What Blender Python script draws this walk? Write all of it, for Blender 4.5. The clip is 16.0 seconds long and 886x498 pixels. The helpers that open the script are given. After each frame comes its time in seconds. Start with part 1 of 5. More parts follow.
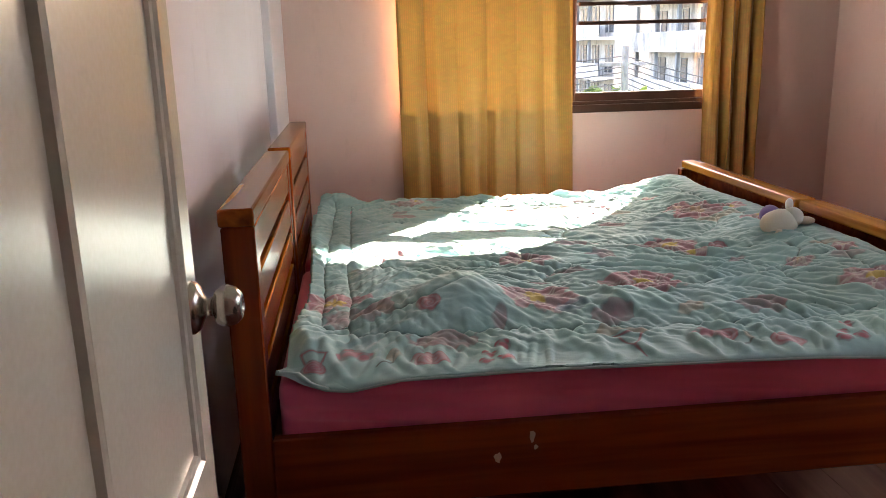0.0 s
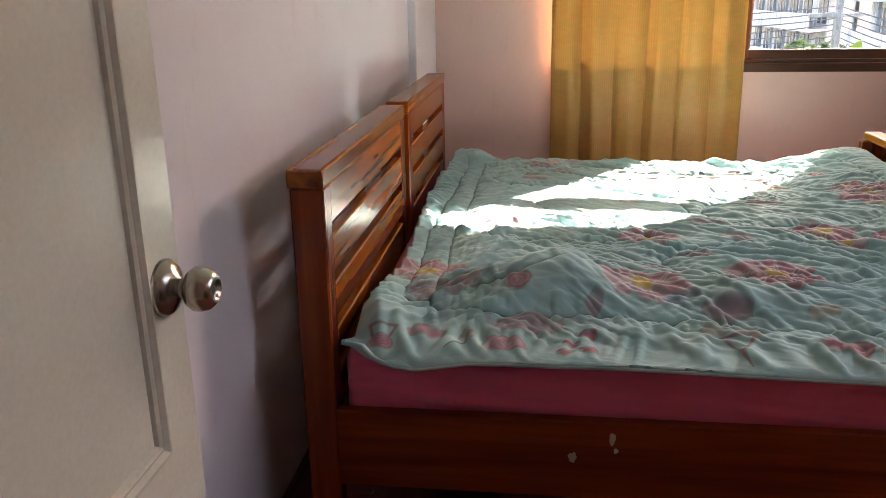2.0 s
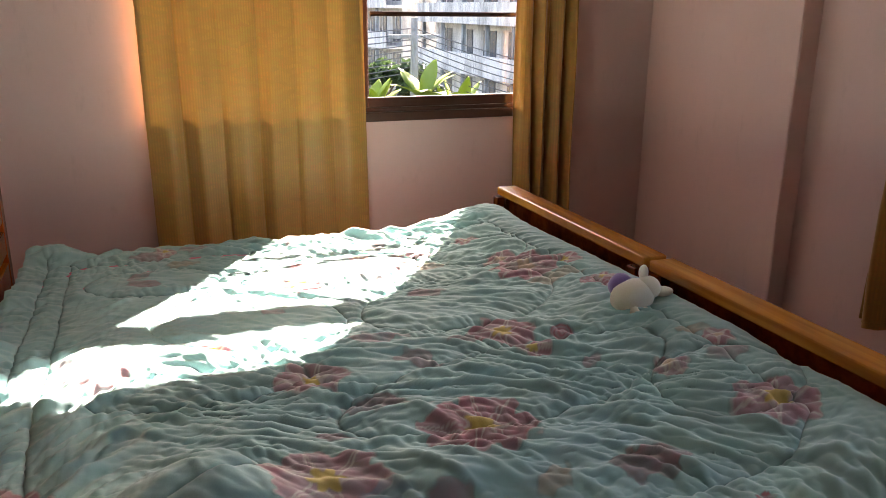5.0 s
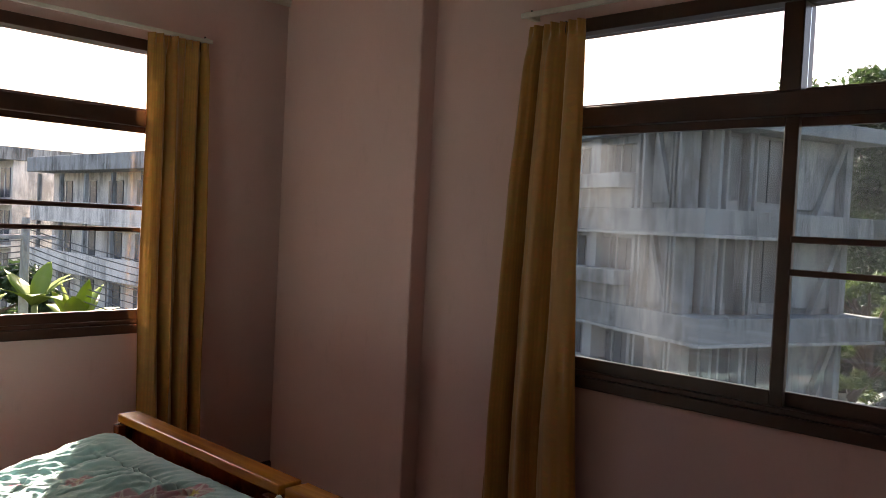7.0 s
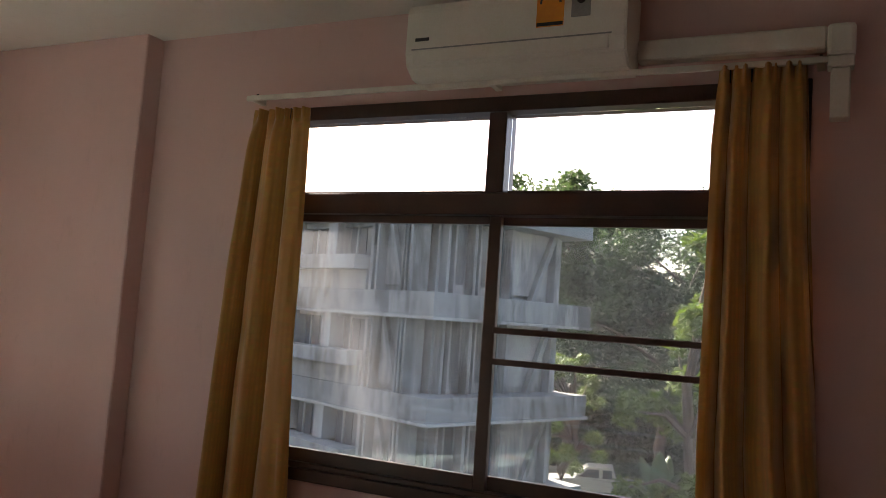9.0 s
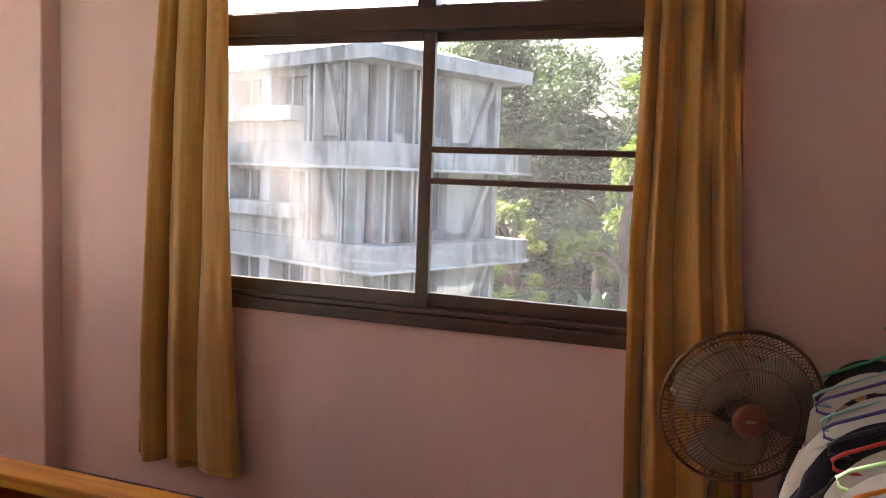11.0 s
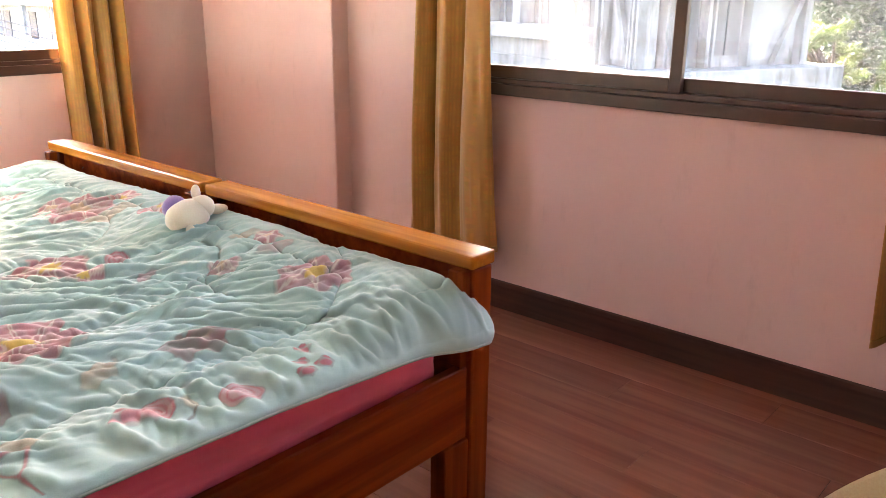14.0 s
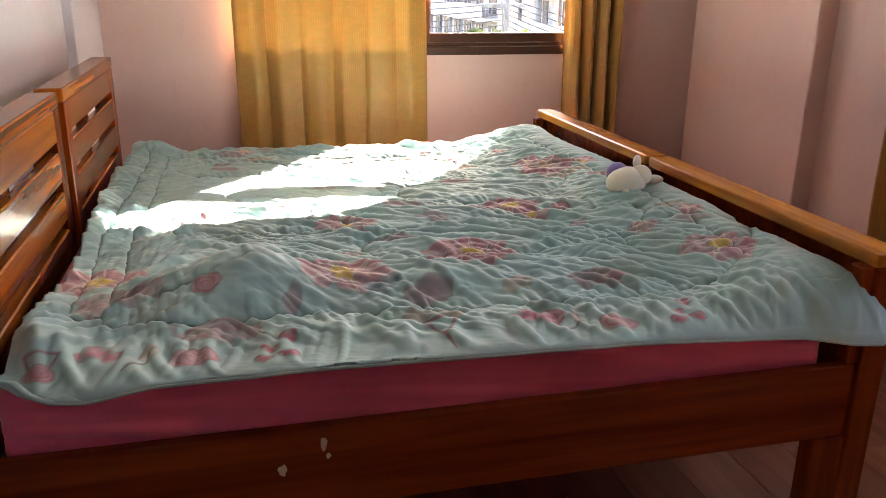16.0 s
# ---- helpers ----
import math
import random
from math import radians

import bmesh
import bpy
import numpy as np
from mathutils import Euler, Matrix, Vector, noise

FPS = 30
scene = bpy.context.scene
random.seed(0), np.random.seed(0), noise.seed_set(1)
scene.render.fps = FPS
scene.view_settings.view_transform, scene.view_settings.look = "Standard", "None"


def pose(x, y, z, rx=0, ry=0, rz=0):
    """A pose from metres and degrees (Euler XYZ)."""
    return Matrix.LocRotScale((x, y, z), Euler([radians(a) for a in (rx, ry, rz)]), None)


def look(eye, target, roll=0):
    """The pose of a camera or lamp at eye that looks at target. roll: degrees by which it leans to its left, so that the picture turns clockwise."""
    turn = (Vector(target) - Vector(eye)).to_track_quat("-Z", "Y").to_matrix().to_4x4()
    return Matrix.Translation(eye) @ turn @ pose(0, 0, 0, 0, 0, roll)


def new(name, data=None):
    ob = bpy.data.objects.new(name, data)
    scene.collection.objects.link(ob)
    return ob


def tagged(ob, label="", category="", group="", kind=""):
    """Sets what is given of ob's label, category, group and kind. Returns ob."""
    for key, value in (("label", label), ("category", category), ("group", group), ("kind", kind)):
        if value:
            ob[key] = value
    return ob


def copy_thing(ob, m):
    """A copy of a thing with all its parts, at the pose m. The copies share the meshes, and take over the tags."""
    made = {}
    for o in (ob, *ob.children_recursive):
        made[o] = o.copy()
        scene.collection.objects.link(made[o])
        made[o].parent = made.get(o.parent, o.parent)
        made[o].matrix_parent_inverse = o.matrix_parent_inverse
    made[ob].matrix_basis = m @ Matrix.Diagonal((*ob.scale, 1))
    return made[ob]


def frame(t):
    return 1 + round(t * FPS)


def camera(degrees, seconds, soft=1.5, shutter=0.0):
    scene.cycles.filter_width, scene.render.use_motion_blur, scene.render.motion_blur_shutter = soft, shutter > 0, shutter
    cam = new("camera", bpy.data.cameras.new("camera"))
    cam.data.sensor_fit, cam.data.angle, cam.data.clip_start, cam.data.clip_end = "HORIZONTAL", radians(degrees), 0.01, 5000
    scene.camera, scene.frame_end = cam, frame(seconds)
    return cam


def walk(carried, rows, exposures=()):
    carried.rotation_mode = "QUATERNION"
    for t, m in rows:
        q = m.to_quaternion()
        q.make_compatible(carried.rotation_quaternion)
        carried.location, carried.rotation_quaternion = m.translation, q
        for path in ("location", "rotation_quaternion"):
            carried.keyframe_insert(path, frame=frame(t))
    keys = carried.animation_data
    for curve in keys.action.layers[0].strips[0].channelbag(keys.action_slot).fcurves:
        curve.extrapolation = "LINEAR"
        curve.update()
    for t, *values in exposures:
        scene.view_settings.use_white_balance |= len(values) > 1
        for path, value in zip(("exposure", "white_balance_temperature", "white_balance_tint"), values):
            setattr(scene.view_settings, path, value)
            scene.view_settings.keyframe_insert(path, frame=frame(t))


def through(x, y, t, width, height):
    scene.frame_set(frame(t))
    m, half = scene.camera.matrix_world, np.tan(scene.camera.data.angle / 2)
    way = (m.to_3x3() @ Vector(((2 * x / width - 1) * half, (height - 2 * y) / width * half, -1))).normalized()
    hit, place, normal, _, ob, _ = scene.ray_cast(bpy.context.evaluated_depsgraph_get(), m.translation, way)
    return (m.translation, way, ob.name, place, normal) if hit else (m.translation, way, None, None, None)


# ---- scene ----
cam = camera(57.7, 16.0, 0.85)
PATH = [
    (0, (0.067, 0.07, 1.356), (0.269, 1.999, 0.865), -1.5),
    (0.5, (0.171, 0.118, 1.374), (0.238, 2.052, 0.869), -2.4),
    (1, (0.266, 0.136, 1.386), (0.194, 2.06, 0.843), -1.8),
    (1.5, (0.309, 0.156, 1.373), (0.096, 2.055, 0.783), -0.9),
    (2, (0.292, 0.237, 1.365), (0.055, 2.129, 0.762), -0.9),
    (2.5, (0.266, 0.391, 1.37), (0.085, 2.28, 0.74), -1.3),
    (3, (0.252, 0.522, 1.371), (0.227, 2.41, 0.714), -0.4),
    (3.5, (0.267, 0.679, 1.362), (0.443, 2.554, 0.689), 0.8),
    (3.7, (0.289, 0.733, 1.378), (0.525, 2.597, 0.692), 0.7),
    (5.8, (0.288, 0.985, 1.522), (1.267, 2.683, 1.128), 1.0),
    (6, (0.291, 0.988, 1.525), (1.338, 2.658, 1.191), 1.2),
    (6.5, (0.287, 0.981, 1.541), (1.528, 2.54, 1.373), 2.4),
    (7, (0.309, 0.958, 1.565), (1.756, 2.338, 1.504), 2.8),
    (7.5, (0.321, 0.938, 1.581), (1.945, 2.105, 1.615), 3.1),
    (8, (0.335, 0.921, 1.603), (2.078, 1.892, 1.738), 3.1),
    (8.2, (0.342, 0.918, 1.609), (2.112, 1.833, 1.787), 3.6),
    (10.3, (0.392, 0.906, 1.542), (2.257, 1.627, 1.595), 3.0),
    (10.5, (0.383, 0.902, 1.528), (2.251, 1.617, 1.513), 2.6),
    (11, (0.395, 0.903, 1.485), (2.257, 1.611, 1.301), 2.1),
    (11.5, (0.405, 0.899, 1.44), (2.25, 1.59, 1.093), 2.2),
    (12, (0.411, 0.899, 1.398), (2.23, 1.572, 0.911), 2.3),
    (12.5, (0.413, 0.893, 1.372), (2.2, 1.574, 0.787), 2.1),
    (13, (0.442, 0.864, 1.347), (2.15, 1.71, 0.739), 0.8),
    (13.5, (0.424, 0.814, 1.321), (2.012, 1.868, 0.716), 0.9),
    (14, (0.357, 0.71, 1.329), (1.793, 1.965, 0.726), 0.5),
    (14.5, (0.332, 0.582, 1.346), (1.55, 2.052, 0.75), -0.2),
    (15, (0.363, 0.495, 1.333), (1.353, 2.132, 0.749), 0.5),
    (15.5, (0.362, 0.431, 1.315), (1.073, 2.206, 0.727), -0.2),
    (16, (0.339, 0.377, 1.33), (0.808, 2.216, 0.699), 0.7),
]
EXPOSURES = [(t, e, 7200.0 if t < 9 else 7700.0, 22.0 if t < 9 else 28.0) for t, e in ((0.0, 4.2), (0.5, 4.05), (3.7, 4.1), (6.0, 3.0), (7.0, 2.6), (7.5, 2.5), (8.0, 2.75), (8.2, 2.8), (10.5, 3.95), (11.0, 4.5), (11.5, 4.95), (12.0, 5.45), (12.5, 5.8), (13.5, 6.0), (14.0, 5.5), (14.5, 4.8), (15.0, 4.45), (16.0, 4.42))]
walk(cam, [(t, look(eye, target, roll)) for t, eye, target, roll in PATH], EXPOSURES)


# ---- light ----
SUN_WAY = Vector((-0.94, -1.25, -1.0)).normalized()
world = bpy.data.worlds.new("sky")
scene.world = world
world.use_nodes = True
sky = world.node_tree.nodes.new("ShaderNodeTexSky")
sky.sky_type = "NISHITA"
sky.sun_disc = False
sky.sun_elevation = math.asin(-SUN_WAY.z)
sky.sun_rotation = math.atan2(-SUN_WAY.x, -SUN_WAY.y)
sky.dust_density = 3.0
world.node_tree.links.new(sky.outputs[0], world.node_tree.nodes["Background"].inputs[0])
world.node_tree.nodes["Background"].inputs[1].default_value = 0.09
sun_data = bpy.data.lights.new("sun", "SUN")
sun_data.energy = 5.0
sun_data.angle = radians(0.5)
sun_data.color = (1.0, 0.93, 0.82)
sun = new("sun", sun_data)
sun.rotation_euler = SUN_WAY.to_track_quat("-Z", "Y").to_euler()


# ---- materials ----
def material(name):
    m = bpy.data.materials.new(name)
    m.use_nodes = True
    t = m.node_tree
    return m, t, t.nodes["Principled BSDF"]


def node(t, kind, **inputs):
    n = t.nodes.new(kind)
    for k, v in inputs.items():
        n.inputs[k.replace("_", " ")].default_value = v
    return n


def coords(t, scale=(1, 1, 1), rot=(0, 0, 0)):
    c = t.nodes.new("ShaderNodeTexCoord")
    mp = t.nodes.new("ShaderNodeMapping")
    mp.inputs["Scale"].default_value = scale
    mp.inputs["Rotation"].default_value = rot
    t.links.new(c.outputs["Object"], mp.inputs["Vector"])
    return mp.outputs["Vector"]


def noise_tex(t, vec, scale, detail=4.0, rough=0.55, distortion=0.0):
    n = node(t, "ShaderNodeTexNoise", Scale=scale, Detail=detail, Roughness=rough, Distortion=distortion)
    t.links.new(vec, n.inputs["Vector"])
    return n.outputs["Fac"]


def ramp(t, fac, stops):
    r = t.nodes.new("ShaderNodeValToRGB")
    e = r.color_ramp.elements
    while len(e) < len(stops):
        e.new(0.5)
    for el, (p, c) in zip(e, stops):
        el.position, el.color = p, (*c, 1.0)
    t.links.new(fac, r.inputs["Fac"])
    return r.outputs["Color"]


def mix(t, kind, fac, a, b):
    m = t.nodes.new("ShaderNodeMix")
    m.data_type, m.blend_type = "RGBA", kind
    for sock, v in ((m.inputs[0], fac), (m.inputs[6], a), (m.inputs[7], b)):
        if isinstance(v, bpy.types.NodeSocket):
            t.links.new(v, sock)
        elif isinstance(v, tuple):
            sock.default_value = (*v, 1.0)
        else:
            sock.default_value = v
    return m.outputs[2]


def bump(t, bsdf, height, strength, distance=0.002):
    b = node(t, "ShaderNodeBump", Strength=strength, Distance=distance)
    t.links.new(height, b.inputs["Height"])
    t.links.new(b.outputs["Normal"], bsdf.inputs["Normal"])


def plain(name, colour, rough=0.5, metal=0.0, vary=0.12, scale=9.0, bumps=0.15, fine=120.0, sheen=0.0):
    """A painted, plastic, cloth or metal surface with uneven tone at two scales and a fine relief."""
    m, t, b = material(name)
    v = coords(t)
    big = noise_tex(t, v, scale, 3.0)
    small = noise_tex(t, v, fine, 3.0)
    dark = tuple(c * (1 - vary) for c in colour)
    lite = tuple(min(1.0, c * (1 + vary)) for c in colour)
    col = mix(t, "MIX", ramp(t, big, [(0.3, (0, 0, 0)), (0.7, (1, 1, 1))]), dark, lite)
    col = mix(t, "OVERLAY", 0.12, col, ramp(t, small, [(0.3, (0.2, 0.2, 0.2)), (0.7, (0.8, 0.8, 0.8))]))
    t.links.new(col, b.inputs["Base Color"])
    b.inputs["Roughness"].default_value = rough
    b.inputs["Metallic"].default_value = metal
    if sheen:
        b.inputs["Sheen Weight"].default_value = sheen
    bump(t, b, small, bumps, 0.001)
    return m


def wall_paint(name, colour):
    m, t, b = material(name)
    v = coords(t)
    cloud = noise_tex(t, v, 1.3, 4.0)
    roller = noise_tex(t, v, 260.0, 2.0)
    scuff = noise_tex(t, coords(t, (3, 3, 1)), 5.0, 6.0, 0.7)
    col = mix(t, "MIX", ramp(t, cloud, [(0.3, (0, 0, 0)), (0.75, (1, 1, 1))]), tuple(c * 0.93 for c in colour), tuple(min(1, c * 1.04) for c in colour))
    col = mix(t, "MULTIPLY", 0.5, col, ramp(t, scuff, [(0.28, (0.86, 0.84, 0.82)), (0.42, (1, 1, 1))]))
    t.links.new(col, b.inputs["Base Color"])
    b.inputs["Roughness"].default_value = 0.55
    bump(t, b, roller, 0.12, 0.001)
    return m


def wood(name, dark, mid, lite, along, rough=0.28, scale=1.0, per_piece=False, bands=9.0):
    """Varnished timber; along is the axis of the grain."""
    m, t, b = material(name)
    squash = [14.0, 14.0, 14.0]
    squash["xyz".index(along)] = 0.7
    c = t.nodes.new("ShaderNodeTexCoord")
    mp = t.nodes.new("ShaderNodeMapping")
    mp.inputs["Scale"].default_value = tuple(q * scale for q in squash)
    t.links.new(c.outputs["Object"], mp.inputs["Vector"])
    info = t.nodes.new("ShaderNodeObjectInfo")
    comb = t.nodes.new("ShaderNodeMath")
    comb.operation = "MULTIPLY"
    comb.inputs[1].default_value = 37.0
    t.links.new(info.outputs["Random"], comb.inputs[0])
    add = t.nodes.new("ShaderNodeVectorMath")
    add.operation = "ADD"
    t.links.new(mp.outputs[0], add.inputs[0])
    t.links.new(comb.outputs[0], add.inputs[1])
    v = add.outputs[0]
    figure = noise_tex(t, v, 0.8, 4.0, 0.55, 0.5)
    lines = noise_tex(t, v, 2.6, 2.0, 0.5, 0.2)
    col = ramp(t, figure, [(0.28, dark), (0.5, mid), (0.74, lite)])
    col = mix(t, "MULTIPLY", 0.25 if per_piece else 0.6, col, ramp(t, lines, [(0.35, (0.5, 0.42, 0.38)), (0.6, (1, 1, 1))]))
    if per_piece:
        tone = t.nodes.new("ShaderNodeMapRange")
        tone.inputs[3].default_value, tone.inputs[4].default_value = 0.88, 1.12
        t.links.new(info.outputs["Random"], tone.inputs[0])
        hsv = t.nodes.new("ShaderNodeHueSaturation")
        t.links.new(tone.outputs[0], hsv.inputs["Value"])
        t.links.new(col, hsv.inputs["Color"])
        col = hsv.outputs[0]
    t.links.new(col, b.inputs["Base Color"])
    r = t.nodes.new("ShaderNodeMapRange")
    r.inputs[3].default_value, r.inputs[4].default_value = rough * 0.92, rough * 1.12
    t.links.new(figure, r.inputs[0])
    t.links.new(r.outputs[0], b.inputs["Roughness"])
    b.inputs["Specular IOR Level"].default_value = 0.5 if per_piece else 0.28
    bump(t, b, lines, 0.05, 0.001)
    return m


def cloth(name, colour, weave=700.0, vary=0.1, through=0.0, rough=0.85, sheen=0.3, attribute="", figure=0.0):
    """Woven cloth; through is the share of light that it lets pass."""
    m, t, b = material(name)
    v = coords(t)
    thread = noise_tex(t, v, weave, 2.0)
    big = noise_tex(t, v, 6.0, 4.0)
    col = mix(t, "MIX", ramp(t, big, [(0.3, (0, 0, 0)), (0.7, (1, 1, 1))]), tuple(c * (1 - vary) for c in colour), tuple(min(1, c * (1 + vary)) for c in colour))
    if attribute:
        a = t.nodes.new("ShaderNodeAttribute")
        a.attribute_name = attribute
        col = mix(t, "MIX", a.outputs["Alpha"], col, a.outputs["Color"])
    if figure:
        w = node(t, "ShaderNodeTexWave", Scale=1.0, Distortion=2.0, Detail=2.0)
        t.links.new(coords(t, (26, 26, 9)), w.inputs["Vector"])
        steps = t.nodes.new("ShaderNodeTexVoronoi")
        steps.inputs["Scale"].default_value = 1.0
        t.links.new(coords(t, (28, 28, 60)), steps.inputs["Vector"])
        fig = mix(t, "MULTIPLY", 1.0, w.outputs["Color"], steps.outputs["Color"])
        col = mix(t, "OVERLAY", figure, col, fig)
    col = mix(t, "OVERLAY", 0.15, col, ramp(t, thread, [(0.3, (0.25, 0.25, 0.25)), (0.7, (0.75, 0.75, 0.75))]))
    t.links.new(col, b.inputs["Base Color"])
    b.inputs["Roughness"].default_value = rough
    b.inputs["Sheen Weight"].default_value = sheen
    bump(t, b, thread, 0.25, 0.0008)
    if through:
        tr = t.nodes.new("ShaderNodeBsdfTranslucent")
        t.links.new(col, tr.inputs["Color"])
        ms = t.nodes.new("ShaderNodeMixShader")
        ms.inputs[0].default_value = through
        t.links.new(b.outputs[0], ms.inputs[1])
        t.links.new(tr.outputs[0], ms.inputs[2])
        t.links.new(ms.outputs[0], t.nodes["Material Output"].inputs["Surface"])
    return m


def glass(name, haze, tint=(1, 1, 1)):
    """A window pane: clear, with a film of dust that scatters some light."""
    m, t, b = material(name)
    t.nodes.remove(b)
    clear = t.nodes.new("ShaderNodeBsdfTransparent")
    clear.inputs[0].default_value = (*tint, 1)
    gloss = node(t, "ShaderNodeBsdfGlossy", Roughness=0.02)
    fres = node(t, "ShaderNodeFresnel", IOR=1.45)
    ms = t.nodes.new("ShaderNodeMixShader")
    t.links.new(fres.outputs[0], ms.inputs[0])
    t.links.new(clear.outputs[0], ms.inputs[1])
    t.links.new(gloss.outputs[0], ms.inputs[2])
    out = ms.outputs[0]
    if haze:
        dust = t.nodes.new("ShaderNodeBsdfTranslucent")
        dust.inputs[0].default_value = (0.8, 0.86, 0.9, 1)
        streak = noise_tex(t, coords(t, (6, 6, 1.2)), 3.0, 5.0)
        amount = t.nodes.new("ShaderNodeMapRange")
        amount.inputs[1].default_value, amount.inputs[2].default_value = 0.3, 0.75
        amount.inputs[3].default_value, amount.inputs[4].default_value = haze * 0.75, haze * 1.25
        t.links.new(streak, amount.inputs[0])
        m2 = t.nodes.new("ShaderNodeMixShader")
        t.links.new(amount.outputs[0], m2.inputs[0])
        t.links.new(out, m2.inputs[1])
        t.links.new(dust.outputs[0], m2.inputs[2])
        out = m2.outputs[0]
    t.links.new(out, t.nodes["Material Output"].inputs["Surface"])
    return m


def stained_concrete(name, colour, streaks=0.8):
    """Old white-washed concrete with black rain streaks."""
    m, t, b = material(name)
    run = noise_tex(t, coords(t, (1.1, 1.1, 0.13)), 2.2, 8.0, 0.72, 0.4)
    patch = noise_tex(t, coords(t), 0.5, 6.0, 0.65)
    grain = noise_tex(t, coords(t), 14.0, 4.0)
    both = mix(t, "MULTIPLY", 1.0, ramp(t, run, [(0.43, (0, 0, 0)), (0.55, (1, 1, 1))]), ramp(t, patch, [(0.40, (0, 0, 0)), (0.60, (1, 1, 1))]))
    col = mix(t, "MIX", mix(t, "MULTIPLY", 1.0, both, (streaks, streaks, streaks)), colour, (0.07, 0.072, 0.068))
    col = mix(t, "OVERLAY", 0.25, col, ramp(t, grain, [(0.3, (0.3, 0.3, 0.3)), (0.7, (0.7, 0.7, 0.7))]))
    t.links.new(col, b.inputs["Base Color"])
    b.inputs["Roughness"].default_value = 0.9
    bump(t, b, grain, 0.3, 0.02)
    return m


def leaf_material(name, dark, lite):
    m, t, b = material(name)
    g = t.nodes.new("ShaderNodeNewGeometry")
    col = ramp(t, g.outputs["Random Per Island"], [(0.0, dark), (1.0, lite)])
    t.links.new(col, b.inputs["Base Color"])
    b.inputs["Roughness"].default_value = 0.5
    tr = t.nodes.new("ShaderNodeBsdfTranslucent")
    t.links.new(col, tr.inputs["Color"])
    ms = t.nodes.new("ShaderNodeMixShader")
    ms.inputs[0].default_value = 0.35
    t.links.new(b.outputs[0], ms.inputs[1])
    t.links.new(tr.outputs[0], ms.inputs[2])
    t.links.new(ms.outputs[0], t.nodes["Material Output"].inputs["Surface"])
    return m


PINK = wall_paint("pink_wall_paint", (0.72, 0.49, 0.455))
LILAC = wall_paint("lilac_wall_paint", (0.72, 0.66, 0.72))
CEILING = wall_paint("ceiling_paint", (0.80, 0.76, 0.70))
PLANK = wood("dark_laminate", (0.17, 0.056, 0.038), (0.215, 0.074, 0.050), (0.265, 0.100, 0.066), "y", 0.2, per_piece=True)
SKIRT = wood("dark_skirting_wood", (0.05, 0.022, 0.015), (0.075, 0.032, 0.022), (0.10, 0.045, 0.03), "y", 0.35)
# one varnished wood; rails, panels and posts toned darker, their shade in the colour
BED_X = wood("varnished_bed_wood_long_shaded", (0.12, 0.016, 0.003), (0.20, 0.031, 0.004), (0.28, 0.054, 0.007), "x", 0.25)
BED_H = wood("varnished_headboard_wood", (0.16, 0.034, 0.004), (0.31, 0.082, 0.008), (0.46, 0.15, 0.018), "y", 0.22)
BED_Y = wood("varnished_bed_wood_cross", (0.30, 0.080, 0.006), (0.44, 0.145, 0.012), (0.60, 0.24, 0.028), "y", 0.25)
BED_Z = wood("varnished_bed_wood_upright_shaded", (0.125, 0.019, 0.003), (0.22, 0.038, 0.005), (0.31, 0.066, 0.009), "z", 0.25)
FRAME = plain("dark_brown_window_frame", (0.062, 0.026, 0.017), 0.35, 0.0, 0.15, 12.0, 0.05)
PANE = glass("clear_pane", 0.0)
DUSTY = glass("dusty_pane", 0.026, (0.68, 0.73, 0.74))
GOLD = cloth("gold_curtain_cloth", (0.48, 0.232, 0.045), 500.0, 0.08, 0.02, 0.5, 0.5, figure=0.12)
SHEET = cloth("crimson_pink_sheet", (0.74, 0.13, 0.235), 600.0, 0.08)
QUILT = cloth("printed_aqua_quilt", (0.32, 0.53, 0.535), 500.0, 0.05, attribute="print")
DOOR = plain("white_door_paint", (0.70, 0.68, 0.61), 0.22, 0.0, 0.04, 3.0, 0.05)
STEEL = plain("brushed_steel", (0.56, 0.52, 0.48), 0.22, 1.0, 0.08, 30.0, 0.08, 400.0)
FAN_BROWN = plain("brown_fan_plastic", (0.11, 0.056, 0.04), 0.32, 0.0, 0.1)
FAN_DARK = plain("dark_fan_plastic", (0.035, 0.025, 0.022), 0.35)
FAN_WIRE = plain("brown_coated_wire", (0.14, 0.06, 0.035), 0.35, 0.2)
HUB = plain("copper_coloured_badge", (0.24, 0.085, 0.05), 0.4)
AC_WHITE = plain("white_air_conditioner_plastic", (0.78, 0.74, 0.66), 0.4, 0.0, 0.04)
ORANGE = plain("orange_label_paper", (0.85, 0.32, 0.04), 0.6)
BLACK = plain("black_plastic", (0.02, 0.02, 0.02), 0.5)
GREY = plain("grey_plastic", (0.3, 0.3, 0.29), 0.5)
RAIL_WHITE = plain("white_rail_enamel", (0.72, 0.68, 0.6), 0.4)


# ---- helpers of this scene ----
def base_of(ob):
    p = Vector((0, 0, 0))
    while ob is not None:
        p = p + ob.location
        ob = ob.parent
    return p


def part(name, bm, mat, parent=None, label="", smooth=False):
    """Links a bmesh, drawn in world places, as one mesh object under a thing, a part or the setting."""
    if parent is not None:
        bmesh.ops.translate(bm, verts=bm.verts, vec=-base_of(parent))
    me = bpy.data.meshes.new(name)
    bm.to_mesh(me)
    bm.free()
    for p in me.polygons:
        p.use_smooth = smooth
    if mat is not None:
        me.materials.append(mat)
    ob = new(name, me)
    if parent is not None:
        ob.parent = parent
    if label:
        tagged(ob, label)
    return ob


def thing(name, at, label, category, group=""):
    ob = new(name)
    ob.empty_display_size = 0.1
    ob.location = at
    return tagged(ob, label, category, group)


